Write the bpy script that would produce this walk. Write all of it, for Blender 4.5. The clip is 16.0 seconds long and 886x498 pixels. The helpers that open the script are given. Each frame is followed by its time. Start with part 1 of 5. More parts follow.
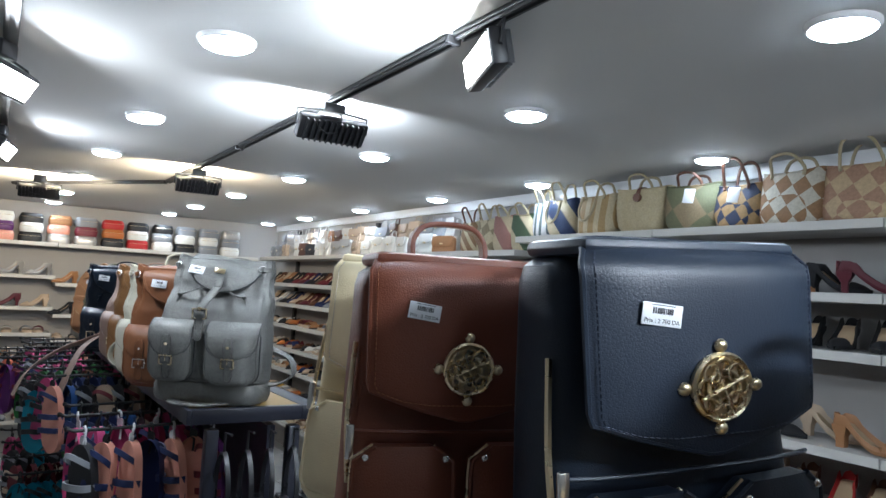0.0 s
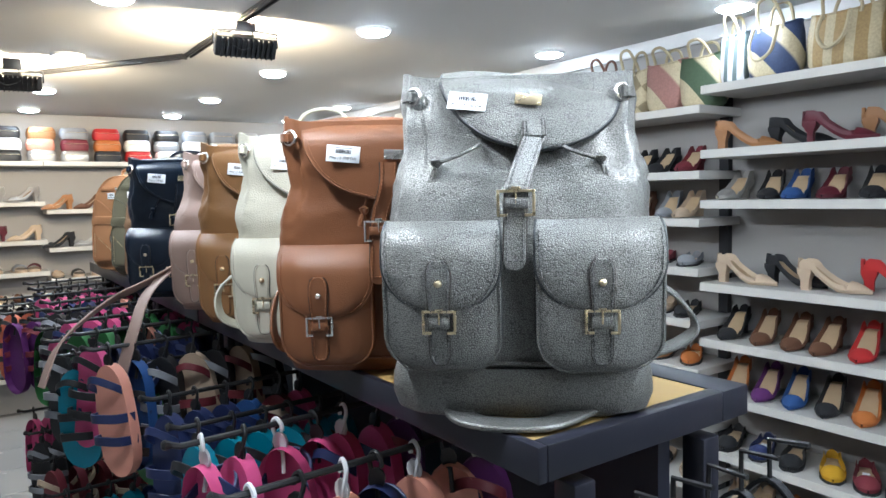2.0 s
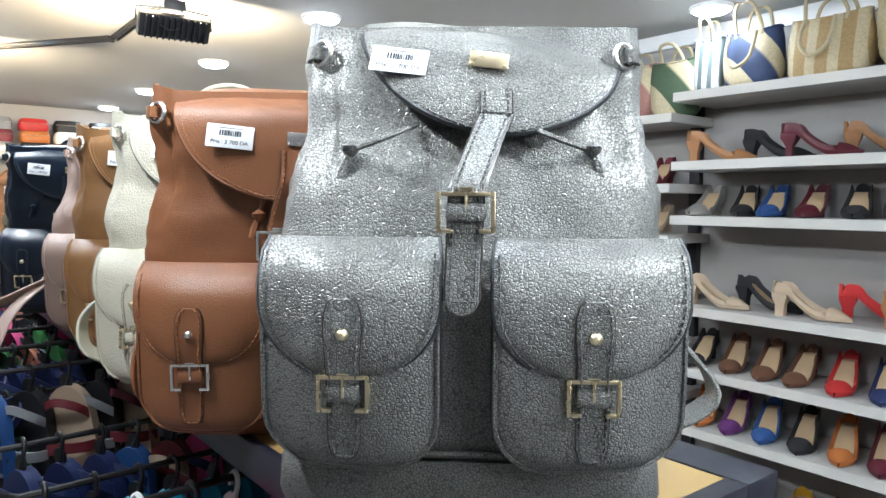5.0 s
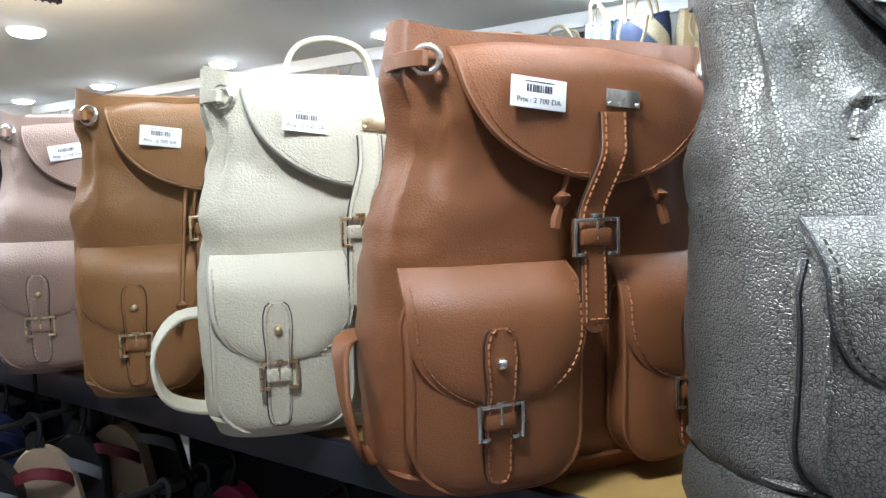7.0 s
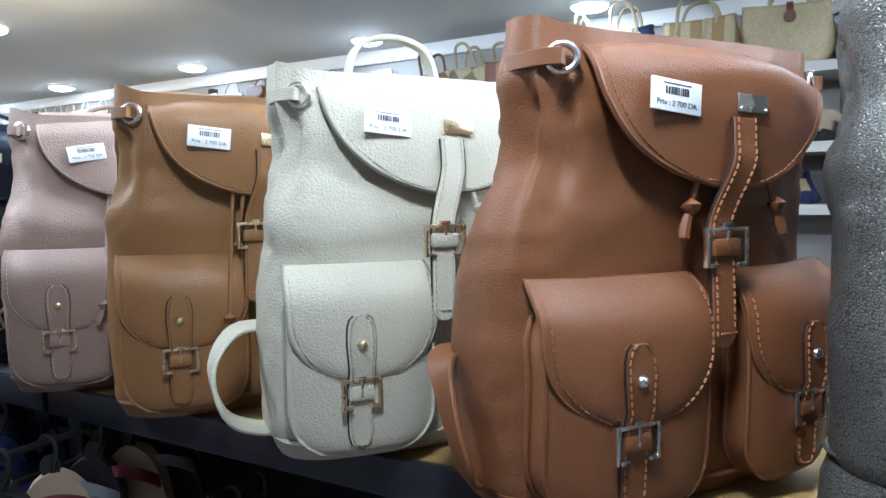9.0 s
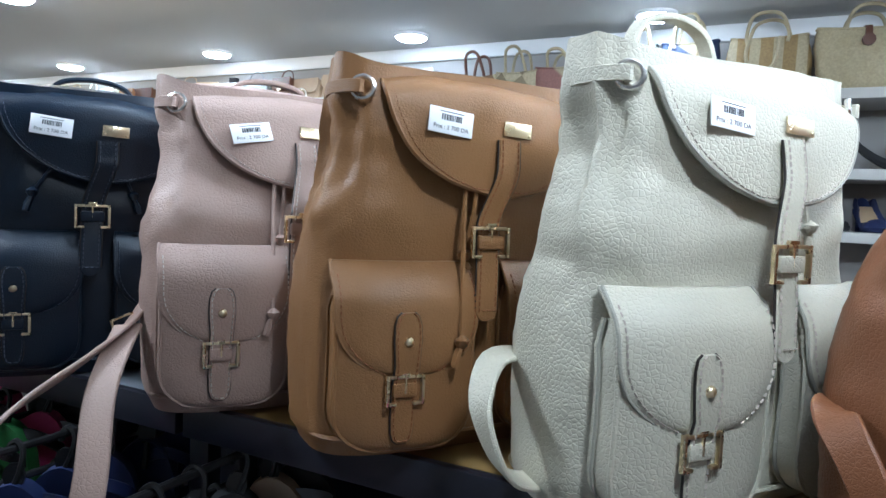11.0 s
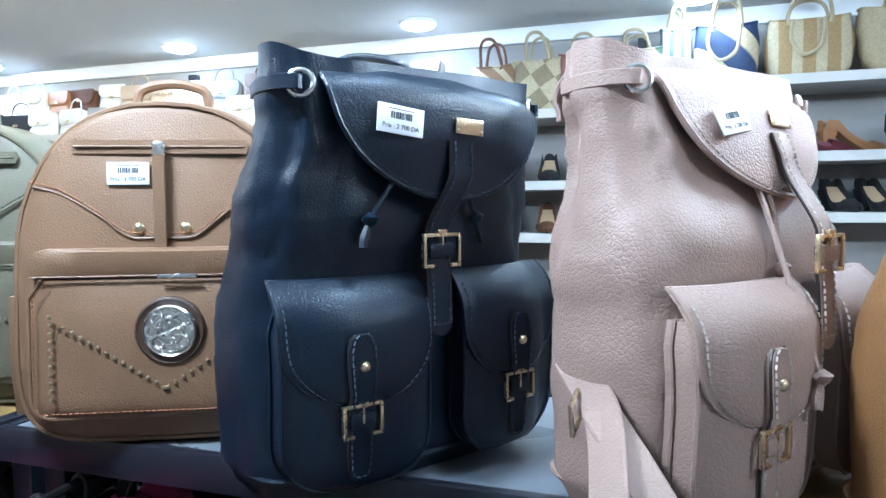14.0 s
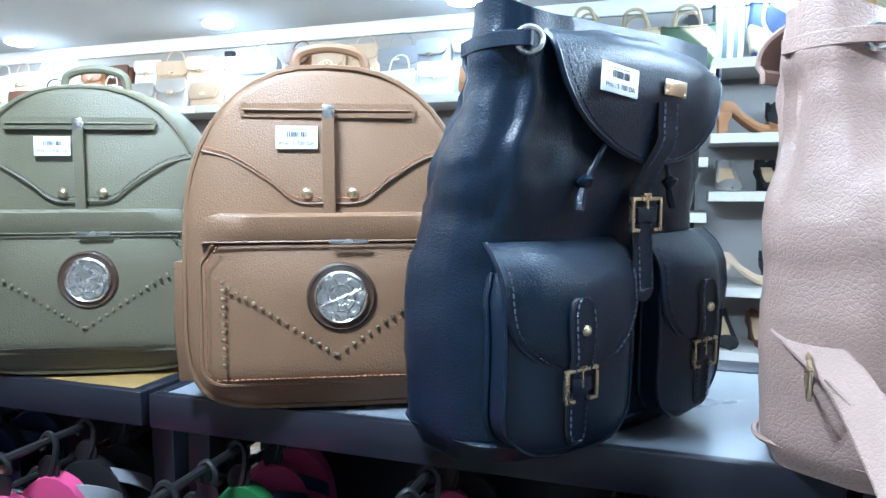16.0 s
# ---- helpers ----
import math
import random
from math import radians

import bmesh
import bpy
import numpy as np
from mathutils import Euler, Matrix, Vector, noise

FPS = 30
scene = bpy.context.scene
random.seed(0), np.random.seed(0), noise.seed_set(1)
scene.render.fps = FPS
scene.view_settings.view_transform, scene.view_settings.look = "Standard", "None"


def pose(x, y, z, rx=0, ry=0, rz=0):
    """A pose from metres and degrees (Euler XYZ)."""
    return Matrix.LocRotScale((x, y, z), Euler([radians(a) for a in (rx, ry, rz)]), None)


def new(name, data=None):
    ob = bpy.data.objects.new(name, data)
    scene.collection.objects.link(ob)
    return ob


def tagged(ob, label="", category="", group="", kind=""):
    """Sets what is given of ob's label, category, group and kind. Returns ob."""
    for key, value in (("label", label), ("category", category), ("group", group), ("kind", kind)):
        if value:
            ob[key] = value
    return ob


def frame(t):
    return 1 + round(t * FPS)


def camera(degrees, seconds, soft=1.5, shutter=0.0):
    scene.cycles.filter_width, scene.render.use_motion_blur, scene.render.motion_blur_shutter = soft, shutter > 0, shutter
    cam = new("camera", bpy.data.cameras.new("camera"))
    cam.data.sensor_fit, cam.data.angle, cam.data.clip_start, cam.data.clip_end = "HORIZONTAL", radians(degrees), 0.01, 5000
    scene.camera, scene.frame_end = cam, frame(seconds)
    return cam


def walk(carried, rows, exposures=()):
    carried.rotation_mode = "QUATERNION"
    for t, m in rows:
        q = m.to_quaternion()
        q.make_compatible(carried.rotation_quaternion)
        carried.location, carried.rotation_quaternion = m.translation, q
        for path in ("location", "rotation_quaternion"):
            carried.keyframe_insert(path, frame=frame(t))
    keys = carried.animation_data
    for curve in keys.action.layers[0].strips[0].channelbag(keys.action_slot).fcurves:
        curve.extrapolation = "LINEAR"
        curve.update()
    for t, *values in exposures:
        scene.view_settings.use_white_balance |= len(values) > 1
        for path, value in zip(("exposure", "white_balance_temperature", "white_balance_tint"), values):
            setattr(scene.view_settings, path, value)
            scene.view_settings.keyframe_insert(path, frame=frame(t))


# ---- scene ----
cam = camera(64.9, 16.0)
METRES, EYE, TILT, LEAN, TURN = 3.2, 1.6, 3.4, -3.2, -33.4
ROWS = [
    (0.0, 0.0, 0.0, 0.0, -0.0, 0.0, 0.0),
    (0.5, -0.0744, 0.0859, -0.0121, -0.31, -2.38, -0.25),
    (1.0, -0.1325, 0.1666, -0.0182, -1.06, -5.94, 3.18),
    (1.5, -0.18, 0.2653, -0.0287, 0.28, -7.29, 5.09),
    (2.0, -0.2127, 0.3193, -0.0321, -1.78, -7.95, 4.48),
    (2.5, -0.2073, 0.3649, -0.0355, -5.27, -8.15, 3.5),
    (3.0, -0.1959, 0.3889, -0.0388, -4.25, -7.51, 3.15),
    (5.5, -0.2055, 0.397, -0.0381, -5.76, -7.47, 1.73),
    (6.0, -0.2442, 0.4138, -0.041, -9.32, -6.61, -0.58),
    (6.5, -0.2985, 0.4413, -0.0352, -17.74, -8.5, 2.66),
    (7.0, -0.3204, 0.4677, -0.0373, -22.79, -9.34, 3.05),
    (7.5, -0.3275, 0.4931, -0.0402, -23.59, -8.57, 2.43),
    (8.0, -0.3382, 0.49, -0.0372, -27.25, -8.36, 2.51),
    (8.5, -0.3486, 0.4875, -0.0376, -26.99, -8.84, 2.08),
    (9.0, -0.3492, 0.4916, -0.0373, -26.61, -8.7, 2.14),
    (9.5, -0.352, 0.5056, -0.0372, -24.25, -7.17, 1.5),
    (10.0, -0.3715, 0.5334, -0.0411, -23.61, -7.65, 0.24),
    (12.5, -0.4519, 0.5996, -0.0377, -37.35, -8.39, -0.86),
    (13.0, -0.4601, 0.6482, -0.0407, -37.3, -8.45, 0.86),
    (13.5, -0.4757, 0.6876, -0.0409, -37.75, -8.43, 0.92),
    (14.0, -0.4988, 0.7017, -0.0411, -37.7, -8.39, 0.92),
    (14.5, -0.5091, 0.7003, -0.041, -38.44, -8.86, 0.26),
    (15.0, -0.5137, 0.6997, -0.0415, -38.58, -8.97, 0.38),
    (15.5, -0.5228, 0.705, -0.0431, -38.68, -9.27, -0.36),
    (16.0, -0.5365, 0.733, -0.0452, -37.46, -9.86, 0.66),
]
EXPO = [(0.0, 0.15, 5900, 10), (0.5, 0.6, 5900, 10), (1.0, 0.75, 5900, 10), (3.0, 0.97, 6150, 10), (6.0, 0.97, 6200, 10), (7.0, 0.9, 6150, 10), (9.0, 0.7, 5600, 8), (10.0, 0.57, 5550, 8), (12.5, 0.72, 5550, 7), (13.0, 1.12, 5300, 6), (13.5, 1.0, 5050, 4), (14.0, 1.25, 5150, 4), (16.0, 1.48, 5100, 3)]
walk(cam, [(t, pose(0, 0, EYE, TILT, LEAN, TURN) @ pose(METRES * x, METRES * y, METRES * z, 90 + pitch, roll, yaw)) for t, x, y, z, yaw, pitch, roll in ROWS], EXPO)

# ---- world: a closed shop, lit by its own lamps and one added flood ----
world = bpy.data.worlds.new("shop_world")
world.use_nodes = True
world.node_tree.nodes["Background"].inputs[0].default_value = (0.6, 0.7, 0.9, 1)
world.node_tree.nodes["Background"].inputs[1].default_value = 0.02
scene.world = world
LAMP_POWER = 48.0
FLOOD_POWER = 14.0

TOP = 1.288          # height of the display tables
CEIL = 2.18
SHELF_X = 2.31       # front edge of the long wall's shelves
WALL_X = 2.58
BACK_Y = 7.16


# ---- materials ----
def material(name, colour, rough=0.6, metal=0.0, grain=0.0, grain_scale=200.0, vary=0.12, vary_scale=6.0, voronoi=False, coat=0.0, emit=0.0, per_object=0.0, spec=0.5, creases=9.0, cracks=0.0):
    m = bpy.data.materials.new(name)
    m.use_nodes = True
    n, l = m.node_tree.nodes, m.node_tree.links
    p = n["Principled BSDF"]
    p.inputs["Roughness"].default_value = rough
    p.inputs["Metallic"].default_value = metal
    p.inputs["Coat Weight"].default_value = coat
    p.inputs["Specular IOR Level"].default_value = spec
    p.inputs["Base Color"].default_value = (*colour, 1)
    co = n.new("ShaderNodeTexCoord")
    if vary:
        t = n.new("ShaderNodeTexNoise")
        t.inputs["Scale"].default_value = vary_scale
        t.inputs["Detail"].default_value = 5
        l.new(co.outputs["Object"], t.inputs["Vector"])
        mix = n.new("ShaderNodeMix")
        mix.data_type = "RGBA"
        mix.inputs["A"].default_value = (*[c * (1 - vary) for c in colour], 1)
        mix.inputs["B"].default_value = (*[min(1, c * (1 + vary)) for c in colour], 1)
        l.new(t.outputs["Fac"], mix.inputs["Factor"])
        last = mix.outputs["Result"]
        if per_object:
            info = n.new("ShaderNodeObjectInfo")
            hsv = n.new("ShaderNodeHueSaturation")
            rng = n.new("ShaderNodeMapRange")
            rng.inputs["To Min"].default_value = 1 - per_object
            rng.inputs["To Max"].default_value = 1 + per_object
            l.new(info.outputs["Random"], rng.inputs["Value"])
            l.new(rng.outputs["Result"], hsv.inputs["Value"])
            l.new(last, hsv.inputs["Color"])
            last = hsv.outputs["Color"]
        l.new(last, p.inputs["Base Color"])
        r = n.new("ShaderNodeMapRange")
        r.inputs["To Min"].default_value = max(0.02, rough - 0.1)
        r.inputs["To Max"].default_value = min(1, rough + 0.1)
        l.new(t.outputs["Fac"], r.inputs["Value"])
        l.new(r.outputs["Result"], p.inputs["Roughness"])
    if grain:
        b = n.new("ShaderNodeBump")
        b.inputs["Strength"].default_value = grain
        b.inputs["Distance"].default_value = 0.001
        if voronoi:
            g = n.new("ShaderNodeTexVoronoi")
            g.feature = "DISTANCE_TO_EDGE"
            out = g.outputs["Distance"]
            warp = n.new("ShaderNodeTexNoise")
            warp.inputs["Scale"].default_value = grain_scale * 0.35
            add = n.new("ShaderNodeMix")
            add.data_type = "VECTOR"
            add.inputs["Factor"].default_value = 0.0016
            l.new(co.outputs["Object"], warp.inputs["Vector"])
            l.new(co.outputs["Object"], add.inputs["A"])
            l.new(warp.outputs["Color"], add.inputs["B"])
            l.new(add.outputs["Result"], g.inputs["Vector"])
            pebble = n.new("ShaderNodeMapRange")
            pebble.interpolation_type = "SMOOTHSTEP"
            pebble.inputs["From Max"].default_value = 0.2
            l.new(out, pebble.inputs["Value"])
            out = pebble.outputs["Result"]
            if cracks:
                dark = n.new("ShaderNodeMix")
                dark.data_type = "RGBA"
                dark.inputs["A"].default_value = (*[c * (1 - cracks) for c in colour], 1)
                l.new(last, dark.inputs["B"])
                l.new(out, dark.inputs["Factor"])
                l.new(dark.outputs["Result"], p.inputs["Base Color"])
            crease = n.new("ShaderNodeTexNoise")
            crease.inputs["Scale"].default_value = 55
            crease.inputs["Detail"].default_value = 3
            crease.inputs["Distortion"].default_value = 1.2
            l.new(co.outputs["Object"], crease.inputs["Vector"])
            both = n.new("ShaderNodeMath")
            both.operation = "MULTIPLY_ADD"
            both.inputs[1].default_value = creases
            l.new(crease.outputs["Fac"], both.inputs[0])
            l.new(out, both.inputs[2])
            out = both.outputs["Value"]
        else:
            g = n.new("ShaderNodeTexNoise")
            g.inputs["Detail"].default_value = 4
            out = g.outputs["Fac"]
            l.new(co.outputs["Object"], g.inputs["Vector"])
        g.inputs["Scale"].default_value = grain_scale
        l.new(out, b.inputs["Height"])
        l.new(b.outputs["Normal"], p.inputs["Normal"])
    if emit:
        p.inputs["Emission Color"].default_value = (*colour, 1)
        p.inputs["Emission Strength"].default_value = emit
    return m


def leather(name, colour, rough=0.42, metal=0.0, grain=0.5, scale=260.0, vary=0.1, creases=0.9, cracks=0.0):
    return material(name, colour, rough + 0.04, metal, grain, scale * 1.15, vary + 0.08, 14.0, voronoi=True, spec=0.42, creases=creases, cracks=cracks)


M_CEIL = material("ceiling_paint", (0.57, 0.56, 0.54), 0.75, grain=0.12, grain_scale=60, vary=0.05, vary_scale=1.2)
M_WALL = material("wall_panel", (0.34, 0.325, 0.31), 0.6, grain=0.15, grain_scale=80, vary=0.08, vary_scale=2)
M_DARK = material("dark_upright", (0.015, 0.015, 0.018), 0.5, vary=0.2)
M_FLOOR = material("floor_tile", (0.5, 0.5, 0.5), 0.25, grain=0.05, grain_scale=30, vary=0.06, vary_scale=4, per_object=0.05)
M_GROUT = material("grout", (0.2, 0.2, 0.2), 0.9, grain=0.3)
M_SHELF = material("shelf_laminate", (0.44, 0.425, 0.4), 0.5, grain=0.1, grain_scale=90, vary=0.06, vary_scale=5, per_object=0.03)
M_EDGING = material("shelf_edging", (0.56, 0.54, 0.5), 0.45, vary=0.05, vary_scale=8)
M_TABLE = material("black_table_frame", (0.016, 0.017, 0.026), 0.35, grain=0.1, grain_scale=150, vary=0.2)
M_PLY = material("ply_top", (0.35, 0.23, 0.08), 0.5, grain=0.2, grain_scale=60, vary=0.15, vary_scale=20)
M_GREYTOP = material("grey_top", (0.22, 0.24, 0.27), 0.3, grain=0.1, grain_scale=60, vary=0.2, vary_scale=10)
M_BLACK = material("black_metal", (0.012, 0.012, 0.013), 0.4, 0.0, vary=0.2, grain=0.1)
M_BULB = material("lamp_dome", (0.78, 0.9, 1.0), 0.4, vary=0, emit=LAMP_POWER)
M_FLOODGLASS = material("flood_glass", (1.0, 0.95, 0.85), 0.3, vary=0, emit=30)
M_RING = material("lamp_ring", (0.8, 0.8, 0.8), 0.35, vary=0.03)
M_GOLD = material("gold_metal", (0.8, 0.67, 0.45), 0.28, 1.0, vary=0.06, vary_scale=80)
M_STEEL = material("pale_steel", (0.85, 0.83, 0.8), 0.25, 1.0, vary=0.05, vary_scale=80)
M_CARD = material("white_label", (0.82, 0.83, 0.85), 0.45, vary=0.02)
M_INK = material("label_ink", (0.03, 0.03, 0.035), 0.6, vary=0)


# ---- mesh helpers ----
def mesh_of(bm, name, mat, smooth=True):
    bmesh.ops.recalc_face_normals(bm, faces=bm.faces[:])
    me = bpy.data.meshes.new(name)
    bm.to_mesh(me)
    bm.free()
    me.materials.append(mat)
    if smooth:
        me.polygons.foreach_set("use_smooth", [True] * len(me.polygons))
        me.set_sharp_from_angle(angle=radians(38))
    return me


def part(name, bm, mat, parent=None, label="", m=None):
    ob = new(name, bm if isinstance(bm, bpy.types.Mesh) else mesh_of(bm, name, mat))
    if parent:
        ob.parent = parent
    if m is not None:
        ob.matrix_basis = m
    return tagged(ob, label) if label else ob


def thing(name, m, label, category, group="", kind=""):
    ob = new(name)
    ob.empty_display_size = 0.05
    ob.matrix_basis = m
    return tagged(ob, label, category, group, kind)


def add_box(bm, lo, hi, bevel=0.0):
    vs = [bm.verts.new((x, y, z)) for z in (lo[2], hi[2]) for y in (lo[1], hi[1]) for x in (lo[0], hi[0])]
    fs = [bm.faces.new([vs[i] for i in f]) for f in ((0, 2, 3, 1), (4, 5, 7, 6), (0, 1, 5, 4), (2, 6, 7, 3), (0, 4, 6, 2), (1, 3, 7, 5))]
    if bevel:
        es = list({e for f in fs for e in f.edges})
        bmesh.ops.bevel(bm, geom=es, offset=bevel, segments=2, affect="EDGES", profile=0.5)
    return bm


def box(lo, hi, bevel=0.0):
    return add_box(bmesh.new(), lo, hi, bevel)


def add_rings(bm, rings, closed=True, cap=True):
    vr = [[bm.verts.new(p) for p in r] for r in rings]
    n = len(vr[0])
    for a, b in zip(vr, vr[1:]):
        for i in range(n if closed else n - 1):
            j = (i + 1) % n
            bm.faces.new((a[i], a[j], b[j], b[i]))
    if cap and closed:
        bm.faces.new(vr[0][::-1])
        bm.faces.new(vr[-1])
    return bm


def tube(points, r, n=8, bm=None, loop=False):
    bm = bm or bmesh.new()
    pts = [Vector(p) for p in points]
    k = len(pts)
    rings = []
    up = None
    for i, p in enumerate(pts):
        a = pts[(i - 1) % k] if (loop or i) else p
        b = pts[(i + 1) % k] if (loop or i < k - 1) else p
        t = (b - a).normalized()
        if up is None:
            up = Vector((0, 0, 1)) if abs(t.z) < 0.8 else Vector((0, 1, 0))
        s = t.cross(up).normalized()
        up = s.cross(t).normalized()
        rr = r[i] if isinstance(r, (list, tuple)) else r
        rings.append([p + (s * math.cos(2 * math.pi * q / n) + up * math.sin(2 * math.pi * q / n)) * rr for q in range(n)])
    if loop:
        rings.append(rings[0])
    return add_rings(bm, rings, True, not loop)


def smooth_path(points, per=6):
    pts = [Vector(p) for p in points]
    out = []
    for i in range(len(pts) - 1):
        p0, p1, p2, p3 = pts[max(i - 1, 0)], pts[i], pts[i + 1], pts[min(i + 2, len(pts) - 1)]
        for k in range(per):
            t = k / per
            out.append(0.5 * (2 * p1 + (p2 - p0) * t + (2 * p0 - 5 * p1 + 4 * p2 - p3) * t * t + (3 * p1 - p0 - 3 * p2 + p3) * t ** 3))
    out.append(pts[-1])
    return out


def ribbon(points, width, thick, side, bm=None, per=6):
    """A strap along a path; side: the direction across it."""
    bm = bm or bmesh.new()
    pts = smooth_path(points, per)
    rings = []
    for i, p in enumerate(pts):
        t = (pts[min(i + 1, len(pts) - 1)] - pts[max(i - 1, 0)]).normalized()
        s = Vector(side)
        s = (s - t * s.dot(t)).normalized()
        u = t.cross(s)
        w, h = width / 2, thick / 2
        rings.append([p + s * a * w + u * b * h for a, b in ((-1, -0.4), (-0.9, -1), (0.9, -1), (1, -0.4), (1, 0.4), (0.9, 1), (-0.9, 1), (-1, 0.4))])
    return add_rings(bm, rings)


def sheet(rows, base, thick, n=12, puff=0.0, bm=None):
    """A shaped panel lying on the surface y = base(x, z) (front is -y). rows: (z, left, right) from the top down."""
    bm = bm or bmesh.new()
    front, k = [], len(rows)
    for i, (z, xl, xr) in enumerate(rows):
        line = []
        for j in range(n + 1):
            x = xl + (xr - xl) * j / n
            u, v = 2 * j / n - 1, 2 * i / (k - 1) - 1
            f = (1 - abs(u) ** 4) * (1 - abs(v) ** 4)
            line.append(bm.verts.new((x, base(x, z) - thick - puff * f, z)))
        front.append(line)
    for a, b in zip(front, front[1:]):
        for j in range(n):
            bm.faces.new((a[j], b[j], b[j + 1], a[j + 1]))
    rim = front[0] + [r[-1] for r in front[1:]] + front[-1][-2::-1] + [r[0] for r in front[-2:0:-1]]
    back = [bm.verts.new((v.co.x, base(v.co.x, v.co.z) + 0.002, v.co.z)) for v in rim]
    for i in range(len(rim)):
        j = (i + 1) % len(rim)
        bm.faces.new((rim[i], rim[j], back[j], back[i]))
    return bm


def rim_of(rows):
    return [(xl, z) for z, xl, xr in rows] + [(xr, z) for z, xl, xr in rows[::-1]]


def stitches(path, size=0.0012, step=0.0052, length=0.0034):
    """Short raised dashes along a path of points."""
    bm = bmesh.new()
    pts = [Vector(p) for p in path]
    carry = 0.0
    for a, b in zip(pts, pts[1:]):
        d = (b - a).length
        if d < 1e-6:
            continue
        t = (b - a) / d
        s = carry
        while s < d:
            p = a + t * s
            q = p + t * length
            u = t.cross(Vector((0, 1, 0))).normalized() * size * 0.5
            w = Vector((0, -size, 0))
            vs = [bm.verts.new(c) for c in (p - u, p + u, q + u, q - u, p + w, q + w)]
            for f in ((0, 4, 5, 3), (1, 2, 5, 4), (0, 1, 4), (2, 3, 5)):
                bm.faces.new([vs[i] for i in f])
            s += step
        carry = s - d
    return bm


# ---- the room ----
def structure(name, bm, mat, label, category):
    return tagged(part(name, bm, mat), label, category, kind="structure")


X0, Y0 = -1.6, -2.2
floor = structure("floor", box((X0, Y0, -0.1), (WALL_X, BACK_Y, -0.004)), M_GROUT, "pale grey ceramic floor tiles with thin dark joints", "floor")
structure("ceiling", box((X0 - 0.1, Y0 - 0.1, CEIL), (WALL_X + 0.1, BACK_Y + 0.1, CEIL + 0.1)), M_CEIL, "low matt pale grey painted ceiling", "ceiling")
structure("wall_east", box((WALL_X, Y0, -0.1), (WALL_X + 0.1, BACK_Y, CEIL)), M_WALL, "beige grey panelled wall behind the shoe shelves", "wall")
structure("wall_north", box((X0, BACK_Y, -0.1), (WALL_X + 0.1, BACK_Y + 0.1, CEIL)), M_WALL, "beige grey end wall behind shoe shelves", "wall")
structure("wall_west", box((X0 - 0.1, Y0, -0.1), (X0, BACK_Y + 0.1, CEIL)), M_WALL, "plain beige grey wall", "wall")
structure("wall_south", box((X0 - 0.1, Y0 - 0.1, -0.1), (WALL_X + 0.1, Y0, CEIL)), M_WALL, "plain beige grey wall", "wall")

# ---- ceiling lamps ----
def lamp_meshes():
    rings = []
    for k in range(6):
        a = k / 5 * math.pi / 2
        rings.append([(0.062 * math.cos(q * math.pi / 12) * math.cos(a), 0.062 * math.sin(q * math.pi / 12) * math.cos(a), -0.012 - 0.016 * math.sin(a)) for q in range(24)])
    dome = add_rings(bmesh.new(), rings[:-1])
    prof = [(0.071, 0.0), (0.071, -0.006), (0.069, -0.01), (0.064, -0.013), (0.062, -0.008), (0.062, 0.0)]
    ring = add_rings(bmesh.new(), [[(r * math.cos(q * math.pi / 12), r * math.sin(q * math.pi / 12), z) for q in range(24)] for r, z in prof], cap=False)
    return mesh_of(dome, "dome", M_BULB), mesh_of(ring, "ring", M_RING)


dome_mesh, ring_mesh = lamp_meshes()
for lx in (0.45, 1.4, 2.35):
    for ly in (-1.3, -0.28, 0.72, 1.7, 2.73, 3.69, 4.76, 5.86, 6.83):
        o = thing("ceiling_lamp", pose(lx, ly, CEIL), "round white ceiling downlight, lit cool white", "ceiling lamp", "ceiling downlights")
        part("dome", dome_mesh, None, o, "glowing domed diffuser")
        part("ring", ring_mesh, None, o)


# ---- lamp tracks and floodlights ----
def track(a, b):
    a, b = Vector(a), Vector(b)
    o = thing("lamp_track", Matrix.Translation(a) @ (b - a).to_track_quat("Y", "Z").to_matrix().to_4x4(), "slim black lamp track fixed under the ceiling", "lamp track", "lamp tracks")
    d = (b - a).length
    part("rail", box((-0.017, 0, -0.012), (0.017, d, 0.0), 0.002), M_BLACK, o)
    part("lip", box((-0.012, 0.004, -0.02), (-0.006, d - 0.004, -0.011)), M_BLACK, o)
    part("lip", box((0.006, 0.004, -0.02), (0.012, d - 0.004, -0.011)), M_BLACK, o)
    part("end_cap", box((-0.019, -0.012, -0.022), (0.019, 0.0, 0.0), 0.002), M_BLACK, o)


# near end run on unseen past the bags, to carry the added flood
track((0.8, -0.9, CEIL), (0.85, 1.28, CEIL))
track((0.85, 1.31, CEIL), (0.885, 2.98, CEIL))
track((0.885, 3.02, CEIL), (0.9, 4.5, CEIL))
track((0.88, 4.52, CEIL), (0.12, 5.6, CEIL))
track((0.0, 0.6, CEIL), (0.02, 3.6, CEIL))


